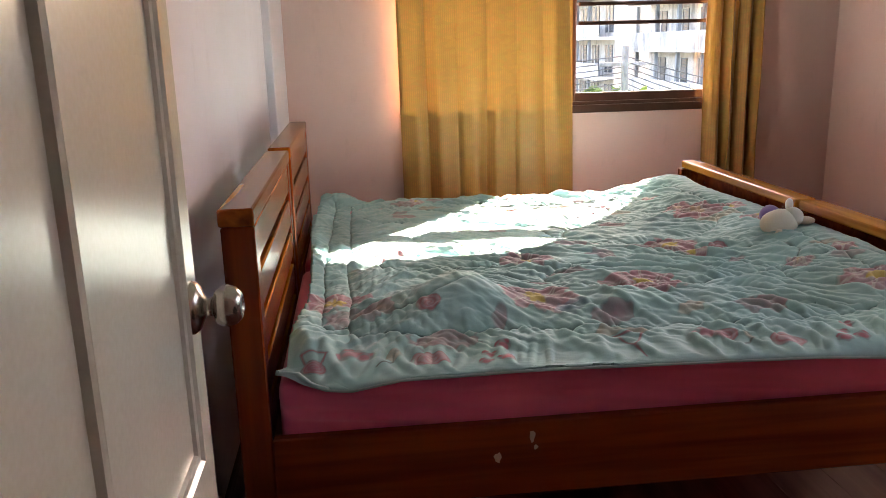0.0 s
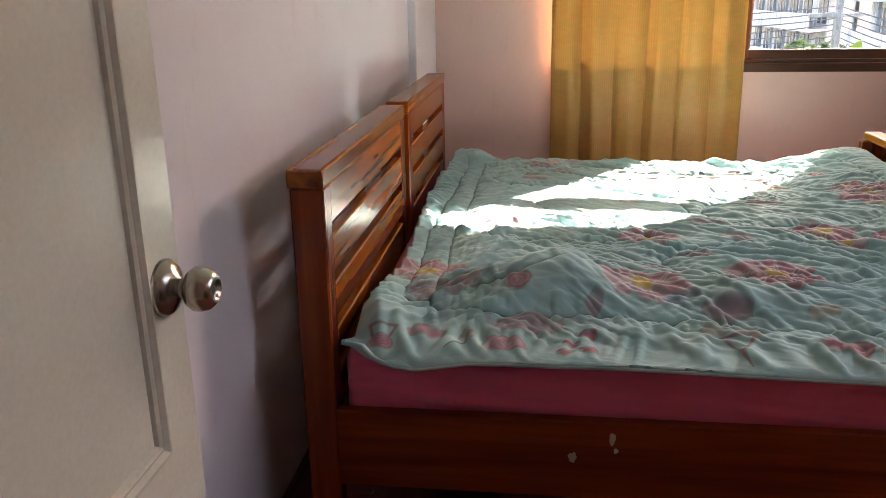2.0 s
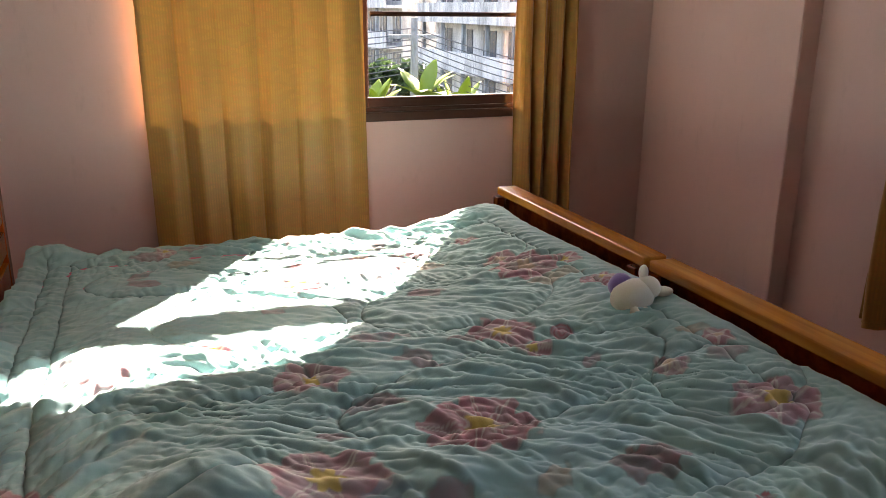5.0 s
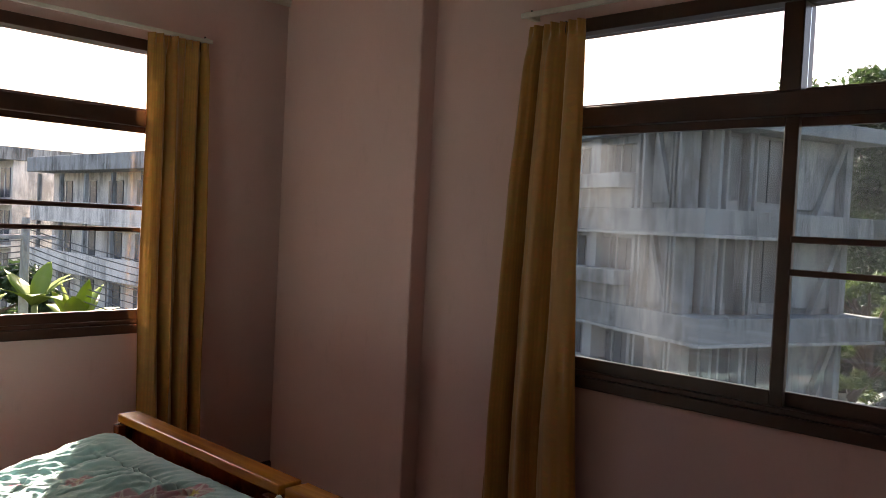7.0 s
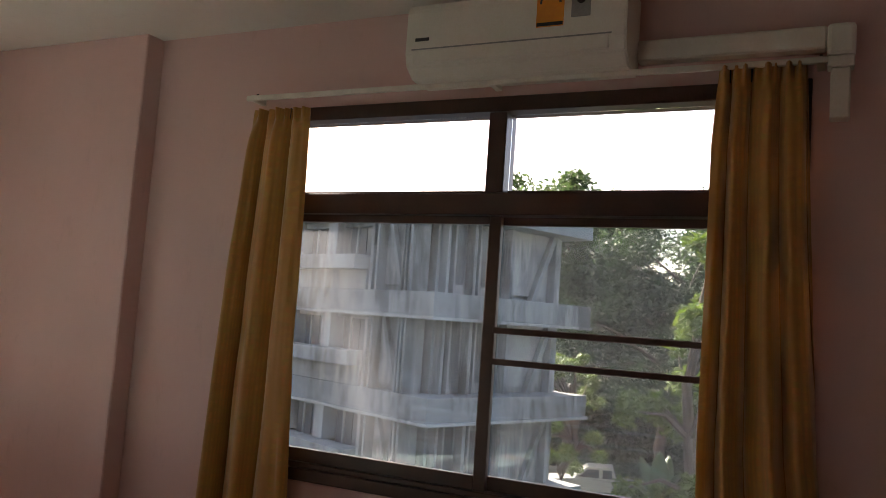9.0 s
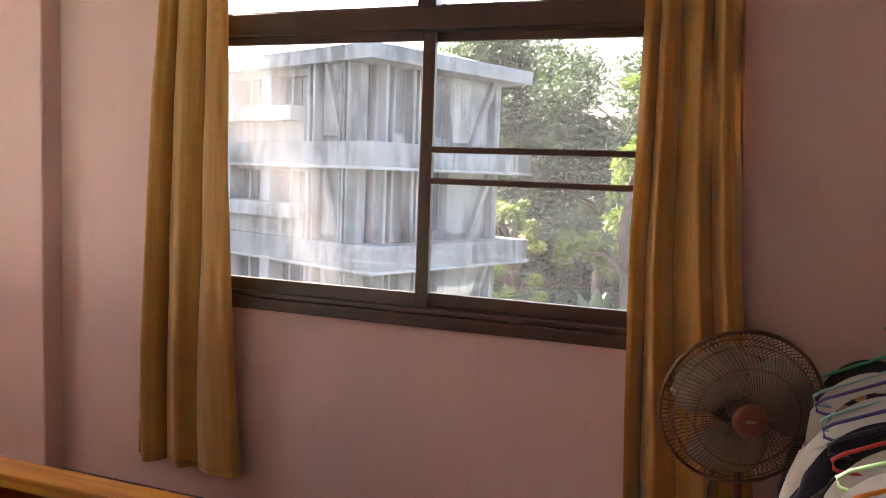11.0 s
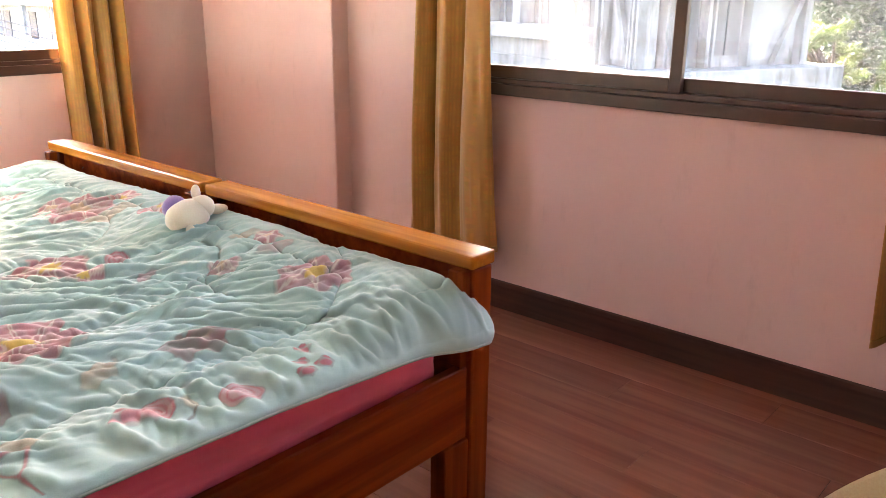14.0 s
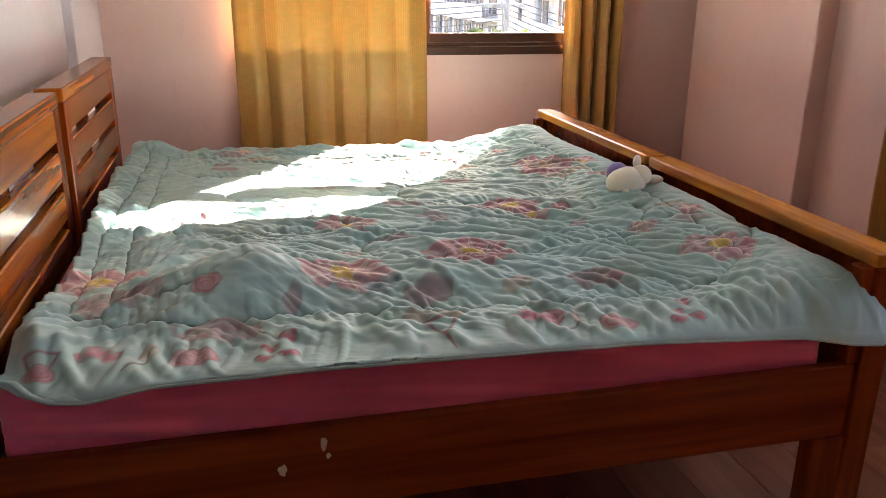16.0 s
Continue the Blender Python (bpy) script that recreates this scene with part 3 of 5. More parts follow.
# ---- quilt over both beds ----
def quilt():
    nx, ny = 600, 700
    u = np.linspace(0, 1, nx)[None, :]
    w = np.linspace(0, 2.42, ny)[:, None]
    top = 0.622
    hem = np.interp(-0.14 + 1.98 * u, [-0.15, -0.11, -0.06, 0.0, 0.12, 0.5, 1.2, 1.6, 1.78, 1.85], [0.625, 0.602, 0.586, 0.580, 0.600, 0.602, 0.585, 0.558, 0.537, 0.53])
    a = np.clip(w / 0.17, 0, 1) * np.pi / 2
    y = np.where(w < 0.17, 1.822 + 0.098 * (1 - np.cos(a)) , 1.92 + (w - 0.17)) + 0 * u
    z = np.where(w < 0.17, hem + (top - 0.018 - hem) * np.sin(a), top - 0.018 * np.exp(-(w - 0.17) / 0.14)) + 0 * u
    # far side hangs a little over the far rail
    over = np.clip((y - 4.08) / 0.06, 0, 1)
    z = z - 0.07 * over ** 2 - 0.032 * np.clip((y - 2.7) / 1.2, 0, 1)
    # at the foot it lies inside the footboard, but the near corner swings out in front of the post
    near = np.clip((1.90 - y) / 0.045, 0, 1)
    x0 = -0.118 + 0.02 * np.sin(y * 3.1) - 0.02 * near
    x1 = 1.735 + 0.062 * near * near * (3 - 2 * near)
    tuck = np.clip(1 - w / 0.07, 0, 1) ** 1.5
    x0 = x0 + 0.055 * tuck
    x1 = x1 - 0.03 * tuck
    x = x0 + (x1 - x0) * u
    z = z - 0.03 * np.clip((x - 1.70) / 0.12, 0, 1) ** 2.4 * near * np.clip(w / 0.11, 0, 1) * np.clip((0.2 - w) / 0.05, 0, 1)
    lap = np.clip((x - 1.56) / 0.14, 0, 1)
    y = y - 0.03 * lap * lap * (3 - 2 * lap) * np.clip((0.24 - w) / 0.1, 0, 1)
    px, py = x.copy(), np.where(w < 0.17, 1.92 - (0.17 - w), y)   # flat cloth places, for print and seams

    # seams, sewn a little unevenly
    fx_, fy_ = px, py
    px = px + 0.018 * perlin(fx_ * 3.1, fy_ * 3.1, 81) + 0.006 * perlin(fx_ * 11, fy_ * 11, 82)
    py = py + 0.018 * perlin(fx_ * 2.7, fy_ * 2.7, 83) + 0.006 * perlin(fx_ * 12, fy_ * 12, 84)

    def seg(ax, ay, bx, by):
        dx, dy = bx - ax, by - ay
        k = np.clip(((px - ax) * dx + (py - ay) * dy) / (dx * dx + dy * dy), 0, 1)
        return np.hypot(px - ax - k * dx, py - ay - k * dy)

    def poly(pts):
        d = seg(*pts[0], *pts[1])
        for p, q in zip(pts[1:], pts[2:]):
            d = np.minimum(d, seg(*p, *q))
        return d

    def loop(cx, cy, rx, ry, turn=0.0):
        c, s = math.cos(turn), math.sin(turn)
        qx, qy = ((px - cx) * c + (py - cy) * s) / rx, (-(px - cx) * s + (py - cy) * c) / ry
        ang = np.arctan2(qy, qx)
        r = np.hypot(qx, qy) / (1 + 0.1 * np.sin(2 * ang + cx * 7))
        return np.abs(r - 1) * min(rx, ry)

    seams = poly([(0.03, 3.95), (0.02, 2.7), (0.03, 2.07), (0.22, 2.045), (0.55, 2.06), (0.85, 2.045), (1.2, 2.02), (1.46, 2.03), (1.60, 2.12), (1.63, 2.6), (1.62, 3.9), (0.9, 3.95), (0.03, 3.95)])
    seams = np.minimum(seams, poly([(-0.05, 4.0), (-0.06, 2.5), (-0.05, 2.12), (0.03, 2.1)]))
    for l in ((0.36, 2.78, 0.26, 0.11), (1.10, 2.55, 0.42, 0.2, 0.15), (1.55, 2.33, 0.19, 0.15), (0.55, 3.2, 0.3, 0.22, -0.2), (1.2, 3.15, 0.3, 0.24, 0.3), (0.9, 3.62, 0.32, 0.18), (1.45, 3.6, 0.18, 0.16), (0.3, 3.7, 0.2, 0.16), (0.24, 2.26, 0.2, 0.075, 0.35)):
        seams = np.minimum(seams, loop(*l))
    px, py = fx_, fy_
    puff = 1 - np.exp(-(seams / 0.05) ** 1.3)
    z += 0.014 * (puff - 0.8)
    z -= 0.009 * np.exp(-(seams / 0.005) ** 2)
    # puckers that run across the seams
    gy, gx = np.gradient(seams)
    gy, gx = np.abs(gy) / 0.0035, np.abs(gx) / 0.0031
    lean = gy / (gx + gy + 1e-6)

    def crease(n, k):
        return np.exp(-(n * k) ** 2) - 0.3
    pk = lean * crease(perlin(px * 22 + 5 * py, py * 5, 3), 6) + 0.55 * (1 - lean) * crease(perlin(px * 5, py * 17 + 5 * px, 4), 6)
    z += 0.0075 * pk * np.clip(seams / 0.006, 0.2, 1) * np.exp(-(seams / 0.07) ** 2)

    # wrinkles: soft puffs with sharp valleys, along the bed at the foot and across it at the head
    turn_in = np.clip((px - 0.06) / 0.34, 0, 1)
    turn_in = turn_in * turn_in * (3 - 2 * turn_in)
    bend = 0.14 * perlin(px * 1.4, py * 1.4, 5) + 0.05 * perlin(px * 3.7, py * 3.7, 6)
    lie = np.zeros_like(z)
    calm = 1 - 0.65 * np.exp(-((px - 0.36) / 0.2) ** 2 - ((py - 2.24) / 0.12) ** 2) - 0.6 * np.exp(-((px - 0.7) / 0.75) ** 4 - ((py - 3.45) / 0.55) ** 4)
    for k, (fx, fy, amp, turn, seed, thin) in enumerate(((1.6, 6.5, 0.014, -0.30, 11, 0), (1.5, 8.0, 0.0150, -0.45, 12, 9.0), (1.9, 11.0, 0.0140, -0.70, 13, 8.5), (1.8, 9.0, 0.0125, -0.28, 14, 9.5), (2.6, 15.0, 0.0115, -0.60, 15, 7.5), (2.4, 14.0, 0.0105, -0.45, 16, 8.0), (2.2, 13.0, 0.0105, -0.95, 19, 8.0), (4.0, 23.0, 0.0062, -0.4, 17, 6.0), (4.5, 26.0, 0.0055, 0.3, 18, 6.0), (5.0, 34.0, 0.0048, -0.5, 71, 5.0), (6.5, 44.0, 0.0034, -0.2, 72, 5.0))):
        for across, weight in ((False, turn_in), (True, 1 - turn_in)):
            a2 = turn + (1.2 if across else 0.0)
            c, s = math.cos(a2), math.sin(a2)
            qx, qy = px * c + (py + bend) * s, -px * s + (py + bend) * c
            n = perlin(qx * fx + 3.7 * k, qy * fy, seed + (20 if across else 0))
            gate = np.clip(0.6 + 1.4 * perlin(px * 2.9 + k, py * 2.9, seed + 40), 0.05, 1)
            lie += amp * (crease(n, thin) if thin else n) * gate * weight * calm
    rise = np.clip((px - 1.3) / 0.38, 0, 1)
    z += 0.058 * rise * rise * (3 - 2 * rise) * np.clip((py - 1.80) / 0.12, 0, 1)
    edge_x = np.clip((1.76 - px) / 0.2, 0.15, 1)
    z += 0.88 * lie * np.clip((w - 0.14) / 0.16, 0.04, 1) * edge_x
    # gathers in the border that hangs towards the rail
    border = np.exp(-((w - 0.15) / 0.11) ** 2)
    z += border * np.clip(w / 0.06, 0, 1) * (0.014 * crease(perlin(px * 12 + 3.0 * py, py * 2.5, 21), 6) + 0.008 * crease(perlin(px * 19 - 5.0 * py, py * 3.5, 24), 5))
    y = y - 0.008 * border * np.clip(w / 0.05, 0.15, 1) * crease(perlin(px * 11 + 2.0 * py, py * 2, 22), 4) - 0.006 * border * perlin(px * 4, py * 2, 23)

    corner = np.exp(-((px + 0.135) / 0.05) ** 2)
    y = y + 0.055 * corner * np.clip((0.17 - w) / 0.17, 0, 1)

    # the raised fold near the head, the ruffle along the headboard and the bunched far corner
    c, s = math.cos(0.32), math.sin(0.32)
    hx, hy = (px - 0.36) * c + (py - 2.25) * s, -(px - 0.36) * s + (py - 2.25) * c
    side = np.where(hx < 0, 0.26, 0.13)
    z += 0.105 * np.exp(-np.abs(hx / side) ** 1.7 - np.abs(hy / 0.135) ** 2.1)
    z += 0.03 * np.exp(-((px - 0.85) / 0.2) ** 2 - ((py - 2.22) / 0.10) ** 2)
    z += 0.035 * np.exp(-((px + 0.11) / 0.05) ** 2) * (0.6 + 0.5 * smooth_noise(py * 7, px * 3, 31)) * np.clip((y - 1.9) / 0.1, 0, 1)
    z += 0.048 * np.exp(-((px + 0.02) / 0.08) ** 2 - ((py - 4.05) / 0.07) ** 2)
    z += 0.022 * np.exp(-((px - 1.68) / 0.10) ** 2 - ((py - 4.0) / 0.14) ** 2)
    z += 0.022 * np.exp(-np.abs((px - 1.36) * 0.95 + (py - 3.30) * 0.3) ** 2 / 0.02 - ((py - 3.30) * 0.95 - (px - 1.36) * 0.3) ** 2 / 0.0009)
    z += 0.03 * np.exp(-((px + 0.06) / 0.05) ** 2 - ((py - 1.98) / 0.09) ** 2)

    # ---- the print ----
    col = np.zeros((ny, nx, 4))
    def paint(mask, rgb):
        m = np.clip(mask, 0, 1)[..., None]
        col[..., :3] = col[..., :3] * (1 - m) + np.array(rgb) * m
        col[..., 3:] = np.maximum(col[..., 3:], m)
    wob = 0.16 * smooth_noise(px * 30, py * 30, 51) + 0.1 * smooth_noise(px * 70, py * 70, 52)
    PINK_, DEEP, ROSE, YEL, CREAM, BLUE, PALE = (0.52, 0.20, 0.25), (0.44, 0.09, 0.14), (0.56, 0.31, 0.36), (0.66, 0.50, 0.09), (0.64, 0.48, 0.34), (0.20, 0.30, 0.46), (0.70, 0.62, 0.58)
    def edge(d, r):
        return np.clip((r - d) / 0.006 + 0.5, 0, 1)
    def flower(cx, cy, r, petals=7, rgb=PINK_, heart=YEL, spin=0.0):
        a, d = np.arctan2(py - cy, px - cx), np.hypot(px - cx, py - cy) * (1 + 0.7 * wob)
        rim = r * (0.80 + 0.2 * np.abs(np.cos(petals * a / 2 + spin)))
        body = edge(d, rim)
        paint(body * (0.78 + 0.6 * wob), rgb)
        paint(body * np.clip(d / rim - 0.55, 0, 1) * 1.2, DEEP)
        vein = np.abs(np.sin(petals * a / 2 + spin)) * d
        paint(body * np.clip((0.007 - np.abs(vein - 0.35 * (r - d))) / 0.004 + 0.5, 0, 1) * 0.75, PALE)
        paint(edge(np.abs(d - rim), 0.003) * 0.55, PALE)
        paint(edge(d, r * (0.27 + 0.07 * np.cos(petals * a))) * 0.9, heart)
    def rose(cx, cy, r):
        a, d = np.arctan2(py - cy, px - cx), np.hypot(px - cx, py - cy)
        paint(edge(d * (1 + 0.5 * wob), r * (0.92 + 0.08 * np.cos(5 * a))) * 0.8, ROSE)
        paint(edge(np.abs(((d / r * 3.0 - a / math.tau) % 1.0) - 0.5) * r * 0.5, 0.004) * edge(d, r) * 0.9, DEEP)
    def heart(cx, cy, r, turn=0.0, rgb=DEEP):
        c, s = math.cos(turn), math.sin(turn)
        qx, qy = ((px - cx) * c + (py - cy) * s) / r, (-(px - cx) * s + (py - cy) * c) / r
        f = (qx * qx + qy * qy - 0.5) ** 3 - qx * qx * qy ** 3
        paint(np.clip(0.5 - f * 14, 0, 1) * 0.9, rgb)
    def drop(cx, cy, r, turn, rgb):
        c, s = math.cos(turn), math.sin(turn)
        qx, qy = (px - cx) * c + (py - cy) * s, -(px - cx) * s + (py - cy) * c
        paint(edge(np.hypot(qx / 1.9, qy) * (1 + 1.6 * wob), r) * (0.6 + 0.8 * wob), rgb)
    def stem(pts, rgb=DEEP, wide=0.003):
        paint(np.clip((wide - poly(pts)) / 0.003 + 0.5, 0, 1) * 0.8, rgb)
    rnd = random.Random(5)
    for k in range(60):
        cx, cy = rnd.uniform(0.0, 1.7), rnd.uniform(2.1, 4.05)
        kind = rnd.random()
        if kind < 0.35:
            drop(cx, cy, rnd.uniform(0.02, 0.04), rnd.uniform(-0.6, 0.6), rnd.choice((PINK_, ROSE, ROSE, CREAM)))
        elif kind < 0.6:
            flower(cx, cy, rnd.uniform(0.035, 0.06), rnd.choice((5, 6)), rnd.choice((ROSE, PINK_)), rnd.choice((YEL, CREAM)), rnd.uniform(0, 6))
        elif kind < 0.72:
            rose(cx, cy, 0.035)
    flower(-0.02, 2.36, 0.105, 8, PINK_)
    flower(0.56, 2.25, 0.12, 6, ROSE, YEL, 1.0)
    drop(0.64, 2.17, 0.03, 0.4, BLUE)
    flower(0.93, 2.36, 0.135, 9, PINK_)
    flower(1.57, 2.19, 0.10, 6, ROSE, YEL, 0.5)
    flower(1.5, 3.31, 0.12, 7, PINK_, CREAM)
    flower(0.63, 2.72, 0.09, 6, ROSE)
    flower(0.15, 2.95, 0.1, 7, ROSE)
    flower(1.2, 2.85, 0.1, 7, PINK_)
    flower(0.75, 3.5, 0.11, 8, PINK_)
    drop(0.05, 2.18, 0.055, 0.2, PINK_)
    drop(0.27, 2.0, 0.05, 0.1, PINK_)
    drop(1.2, 2.12, 0.05, 0.1, PINK_)
    drop(0.75, 2.12, 0.035, 0.3, PINK_)
    drop(0.43, 2.10, 0.02, 1.3, PINK_)
    for x_, off in ((0.0, 0.0), (0.915, 0.0)):
        heart(x_ + 0.03, 1.945, 0.04, 0.9, PINK_)
        heart(x_ + 0.06, 1.925, 0.03, -0.2, PINK_)
        rose(x_ + 0.22, 1.885, 0.046)
        drop(x_ + 0.13, 1.93, 0.018, 1.4, CREAM)
        stem([(x_ + 0.09, 1.86), (x_ + 0.13, 1.90), (x_ + 0.14, 1.95)], (0.12, 0.10, 0.10))
        for hx_, hy_ in ((0.37, 1.90), (0.41, 1.94), (0.355, 1.85), (0.405, 1.86)):
            heart(x_ + hx_, hy_, 0.024, 0.2 * (hx_ - 0.38) * 20)
    rose(0.99, 1.94, 0.036)
    rose(-0.06, 1.87, 0.03)
    stem([(0.70, 1.97), (0.74, 1.90), (0.78, 1.97), (0.70, 1.97)])
    stem([(0.74, 1.90), (0.745, 1.82)])
    drop(0.70, 2.0, 0.025, 0.4, CREAM)
    drop(0.77, 1.99, 0.02, -0.5, CREAM)
    stem([(-0.09, 1.93), (-0.06, 1.85), (-0.03, 1.93), (-0.09, 1.93)])
    # piping along the hem; thread lines painted dark, with the seam grooves' shade
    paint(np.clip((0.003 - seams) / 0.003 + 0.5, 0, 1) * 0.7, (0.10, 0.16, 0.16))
    q = thing("quilt", (0.8, 3.0, 0.6), "rumpled aqua quilt with pink flower print over both beds", "quilt")
    co = np.stack([x, y, z], -1)
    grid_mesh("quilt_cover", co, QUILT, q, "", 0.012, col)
    hem_line = [tuple(co[2, i] + np.array((0, -0.004, -0.003))) for i in range(2, nx - 2, 3)]
    part("hem_piping", tube(hem_line, 0.004, 6), QUILT_HEM, q, "", True)
    return q


QUILT_HEM = plain("aqua_piping", (0.33, 0.47, 0.46), 0.8)
quilt()

# ---- plush toy ----
CREAM_PLUSH = cloth("cream_plush", (0.78, 0.70, 0.56), 300.0, 0.06, 0.0, 0.95, 0.6)
PURPLE = cloth("purple_felt", (0.24, 0.16, 0.42), 300.0, 0.15, 0.0, 0.95, 0.5)


def blob(bm, at, size, index, turn=0.0, lump=0.05, seed=0):
    m = Matrix.Translation(at) @ Matrix.Rotation(turn, 4, "Z") @ Matrix.Diagonal((*size, 1))
    r = bmesh.ops.create_icosphere(bm, subdivisions=3, radius=1.0, matrix=m)
    for v in r["verts"]:
        d = (v.co - Vector(at))
        v.co += d * lump * noise.noise(v.co * 40 + Vector((seed, 0, 0)))
    for f in {f for v in r["verts"] for f in v.link_faces}:
        f.material_index = index


toy = new("plush_toy", bpy.data.meshes.new("plush_toy"))
bm = bmesh.new()
blob(bm, (-0.004, 0.0, 0.044), (0.066, 0.044, 0.044), 0, 0.3)
blob(bm, (-0.018, 0.032, 0.064), (0.036, 0.030, 0.031), 1, 0.3, 0.08, 3)
blob(bm, (0.035, 0.0, 0.062), (0.034, 0.03, 0.030), 0, 0, 0.05, 5)
blob(bm, (0.03, 0.012, 0.098), (0.012, 0.012, 0.020), 0, 0.2, 0.05, 6)
blob(bm, (0.075, -0.004, 0.050), (0.030, 0.015, 0.013), 0, -0.3, 0.05, 7)
blob(bm, (0.0, -0.052, 0.018), (0.016, 0.030, 0.016), 0, 0.15, 0.05, 8)
blob(bm, (-0.028, -0.048, 0.020), (0.014, 0.024, 0.018), 0, -0.4, 0.05, 9)
blob(bm, (0.045, -0.04, 0.018), (0.014, 0.024, 0.014), 0, 0.6, 0.05, 10)
for f in bm.faces:
    f.smooth = True
bm.to_mesh(toy.data)
bm.free()
toy.data.materials.append(CREAM_PLUSH)
toy.data.materials.append(PURPLE)
toy.location = (1.60, 2.80, 0.640)
toy.scale = (1.2, 1.2, 1.2)
tagged(toy, "small cream plush toy with a purple cap lying on the quilt", "plush toy")


# ---- curtains ----
def curtain(along, at, rows_, folds, depth, seed, label, ruffle=0.03):
    """rows_: (height, from, to) down the cloth; folds: how many pleats; depth: how far they stand out."""
    nv, nu = 90, 240
    zs = np.array([r[0] for r in rows_])[::-1]
    zz = np.linspace(rows_[0][0], rows_[-1][0], nv)[:, None]
    a0 = np.interp(zz, zs, np.array([r[1] for r in rows_])[::-1])
    a1 = np.interp(zz, zs, np.array([r[2] for r in rows_])[::-1])
    u = np.linspace(0, 1, nu)[None, :]
    fall = (rows_[0][0] - zz) / (rows_[0][0] - rows_[-1][0])
    ph = u * folds * math.tau + 1.5 * smooth_noise(u * 3.2 + 0 * zz, zz * 0.4 + 0 * u, seed) + 0.35 * smooth_noise(u * 3 + 0 * zz, zz * 1.6 + 0 * u, seed + 1)
    grow = depth * (0.45 + 0.65 * np.clip(fall * 1.6, 0, 1)) * (0.75 + 0.5 * smooth_noise(u * 5 + 0 * zz, zz * 0.6 + 0 * u, seed + 2))
    d = -1.1 * grow * (2 * np.abs(np.sin(ph / 2)) ** 0.75 - 1.2 + 0.25 * np.sin(ph * 1.5 + 1.0))
    d += 0.004 * smooth_noise(u * 16, zz * 4, seed + 7)
    head = np.exp(-((fall * (rows_[0][0] - rows_[-1][0]) - 0.05) / 0.035) ** 2)
    d = d * (1 - 0.5 * head) + ruffle * 0.5 * (np.exp(-(fall / 0.02) ** 2)) * np.sin(u * folds * 2.3 * math.tau)
    a = a0 + (a1 - a0) * (u + 0.35 / folds / math.tau * np.cos(ph) * np.sin(np.pi * u))
    zz2 = zz + 0 * u + 0.01 * smooth_noise(u * 9, 0 * zz + 3.0, seed + 5) * (fall > 0.9)
    co = np.stack([a, at + d, zz2], -1) if along == "x" else np.stack([at + d, a, zz2], -1)
    mid = (rows_[0][1] + rows_[0][2]) / 2
    c = thing("curtain", (mid, at, rows_[-1][0]) if along == "x" else (at, mid, rows_[-1][0]), label, "curtain", "gold curtains")
    grid_mesh("curtain_cloth", co, GOLD, c)
    hem_ = [tuple(co[-2, i]) for i in range(0, nu, 2)]
    part("hem", tube(hem_, 0.003, 5), GOLD_HEM, c, "", True)
    n = max(4, int(folds * 1.3))
    for k in range(n):
        h = rows_[0][1] + (rows_[0][2] - rows_[0][1]) * (k + 0.5) / n
        p0, p1 = ((h, at + 0.01, rows_[0][0] - 0.05), (h, at + 0.012, rows_[0][0] + 0.005)) if along == "x" else ((at + 0.01, h, rows_[0][0] - 0.05), (at + 0.012, h, rows_[0][0] + 0.005))
        part("curtain_hook", tube([p0, p1], 0.003, 5), BLACK, c)
    return c


GOLD_HEM = cloth("gold_hem_cloth", (0.42, 0.24, 0.06), 500.0, 0.05)
curtain("x", 4.835, [(2.44, 0.33, 1.37), (1.6, 0.332, 1.36), (0.47, 0.34, 1.38), (0.30, 0.345, 1.385)], 6.0, 0.020, 3, "gold woven curtain, drawn and glowing with sunlight")
curtain("x", 4.82, [(2.45, 2.17, 2.50), (2.0, 2.18, 2.50), (1.2, 2.175, 2.52), (0.47, 2.185, 2.545), (0.30, 2.19, 2.55)], 3.6, 0.045, 17, "gold woven curtain gathered to the side of the window")
curtain("y", 2.965, [(2.40, 2.775, 3.06), (2.25, 2.77, 3.09), (1.36, 2.755, 3.165), (0.75, 2.735, 3.2), (0.28, 2.705, 3.205)], 3.0, 0.05, 31, "gold woven curtain gathered to the side of the window")
curtain("y", 2.965, [(2.45, 0.975, 1.23), (2.2, 0.965, 1.245), (1.25, 0.92, 1.25), (0.75, 0.86, 1.235), (0.31, 0.815, 1.215)], 3.6, 0.05, 47, "gold woven curtain gathered beside the fan")


def curtain_rail(along, a0, a1, at, z):
    mid = (a0 + a1) / 2
    p = (lambda a, d, h: (a, at + d, h)) if along == "x" else (lambda a, d, h: (at + d, a, h))
    r = thing("curtain_rail", p(mid, 0, z), "thin white metal curtain rail above the window", "curtain rail", "curtain rails")
    part("rail", box(p(a0, -0.008, z - 0.010), p(a1, 0.008, z + 0.010), 0.002), RAIL_WHITE, r)
    for a in (a0 + 0.02, mid, a1 - 0.02):
        b = part("bracket", box(p(a - 0.012, 0.009, z - 0.008), p(a + 0.012, 0.088, z + 0.018), 0.002), RAIL_WHITE, r)
        part("screw", tube([p(a, 0.04, z + 0.018), p(a, 0.04, z + 0.03)], 0.005, 6), BLACK, b)
    return r


curtain_rail("x", 0.30, 2.52, YF - 0.085, 2.462)
curtain_rail("y", 0.92, 3.10, XR - 0.085, 2.452)

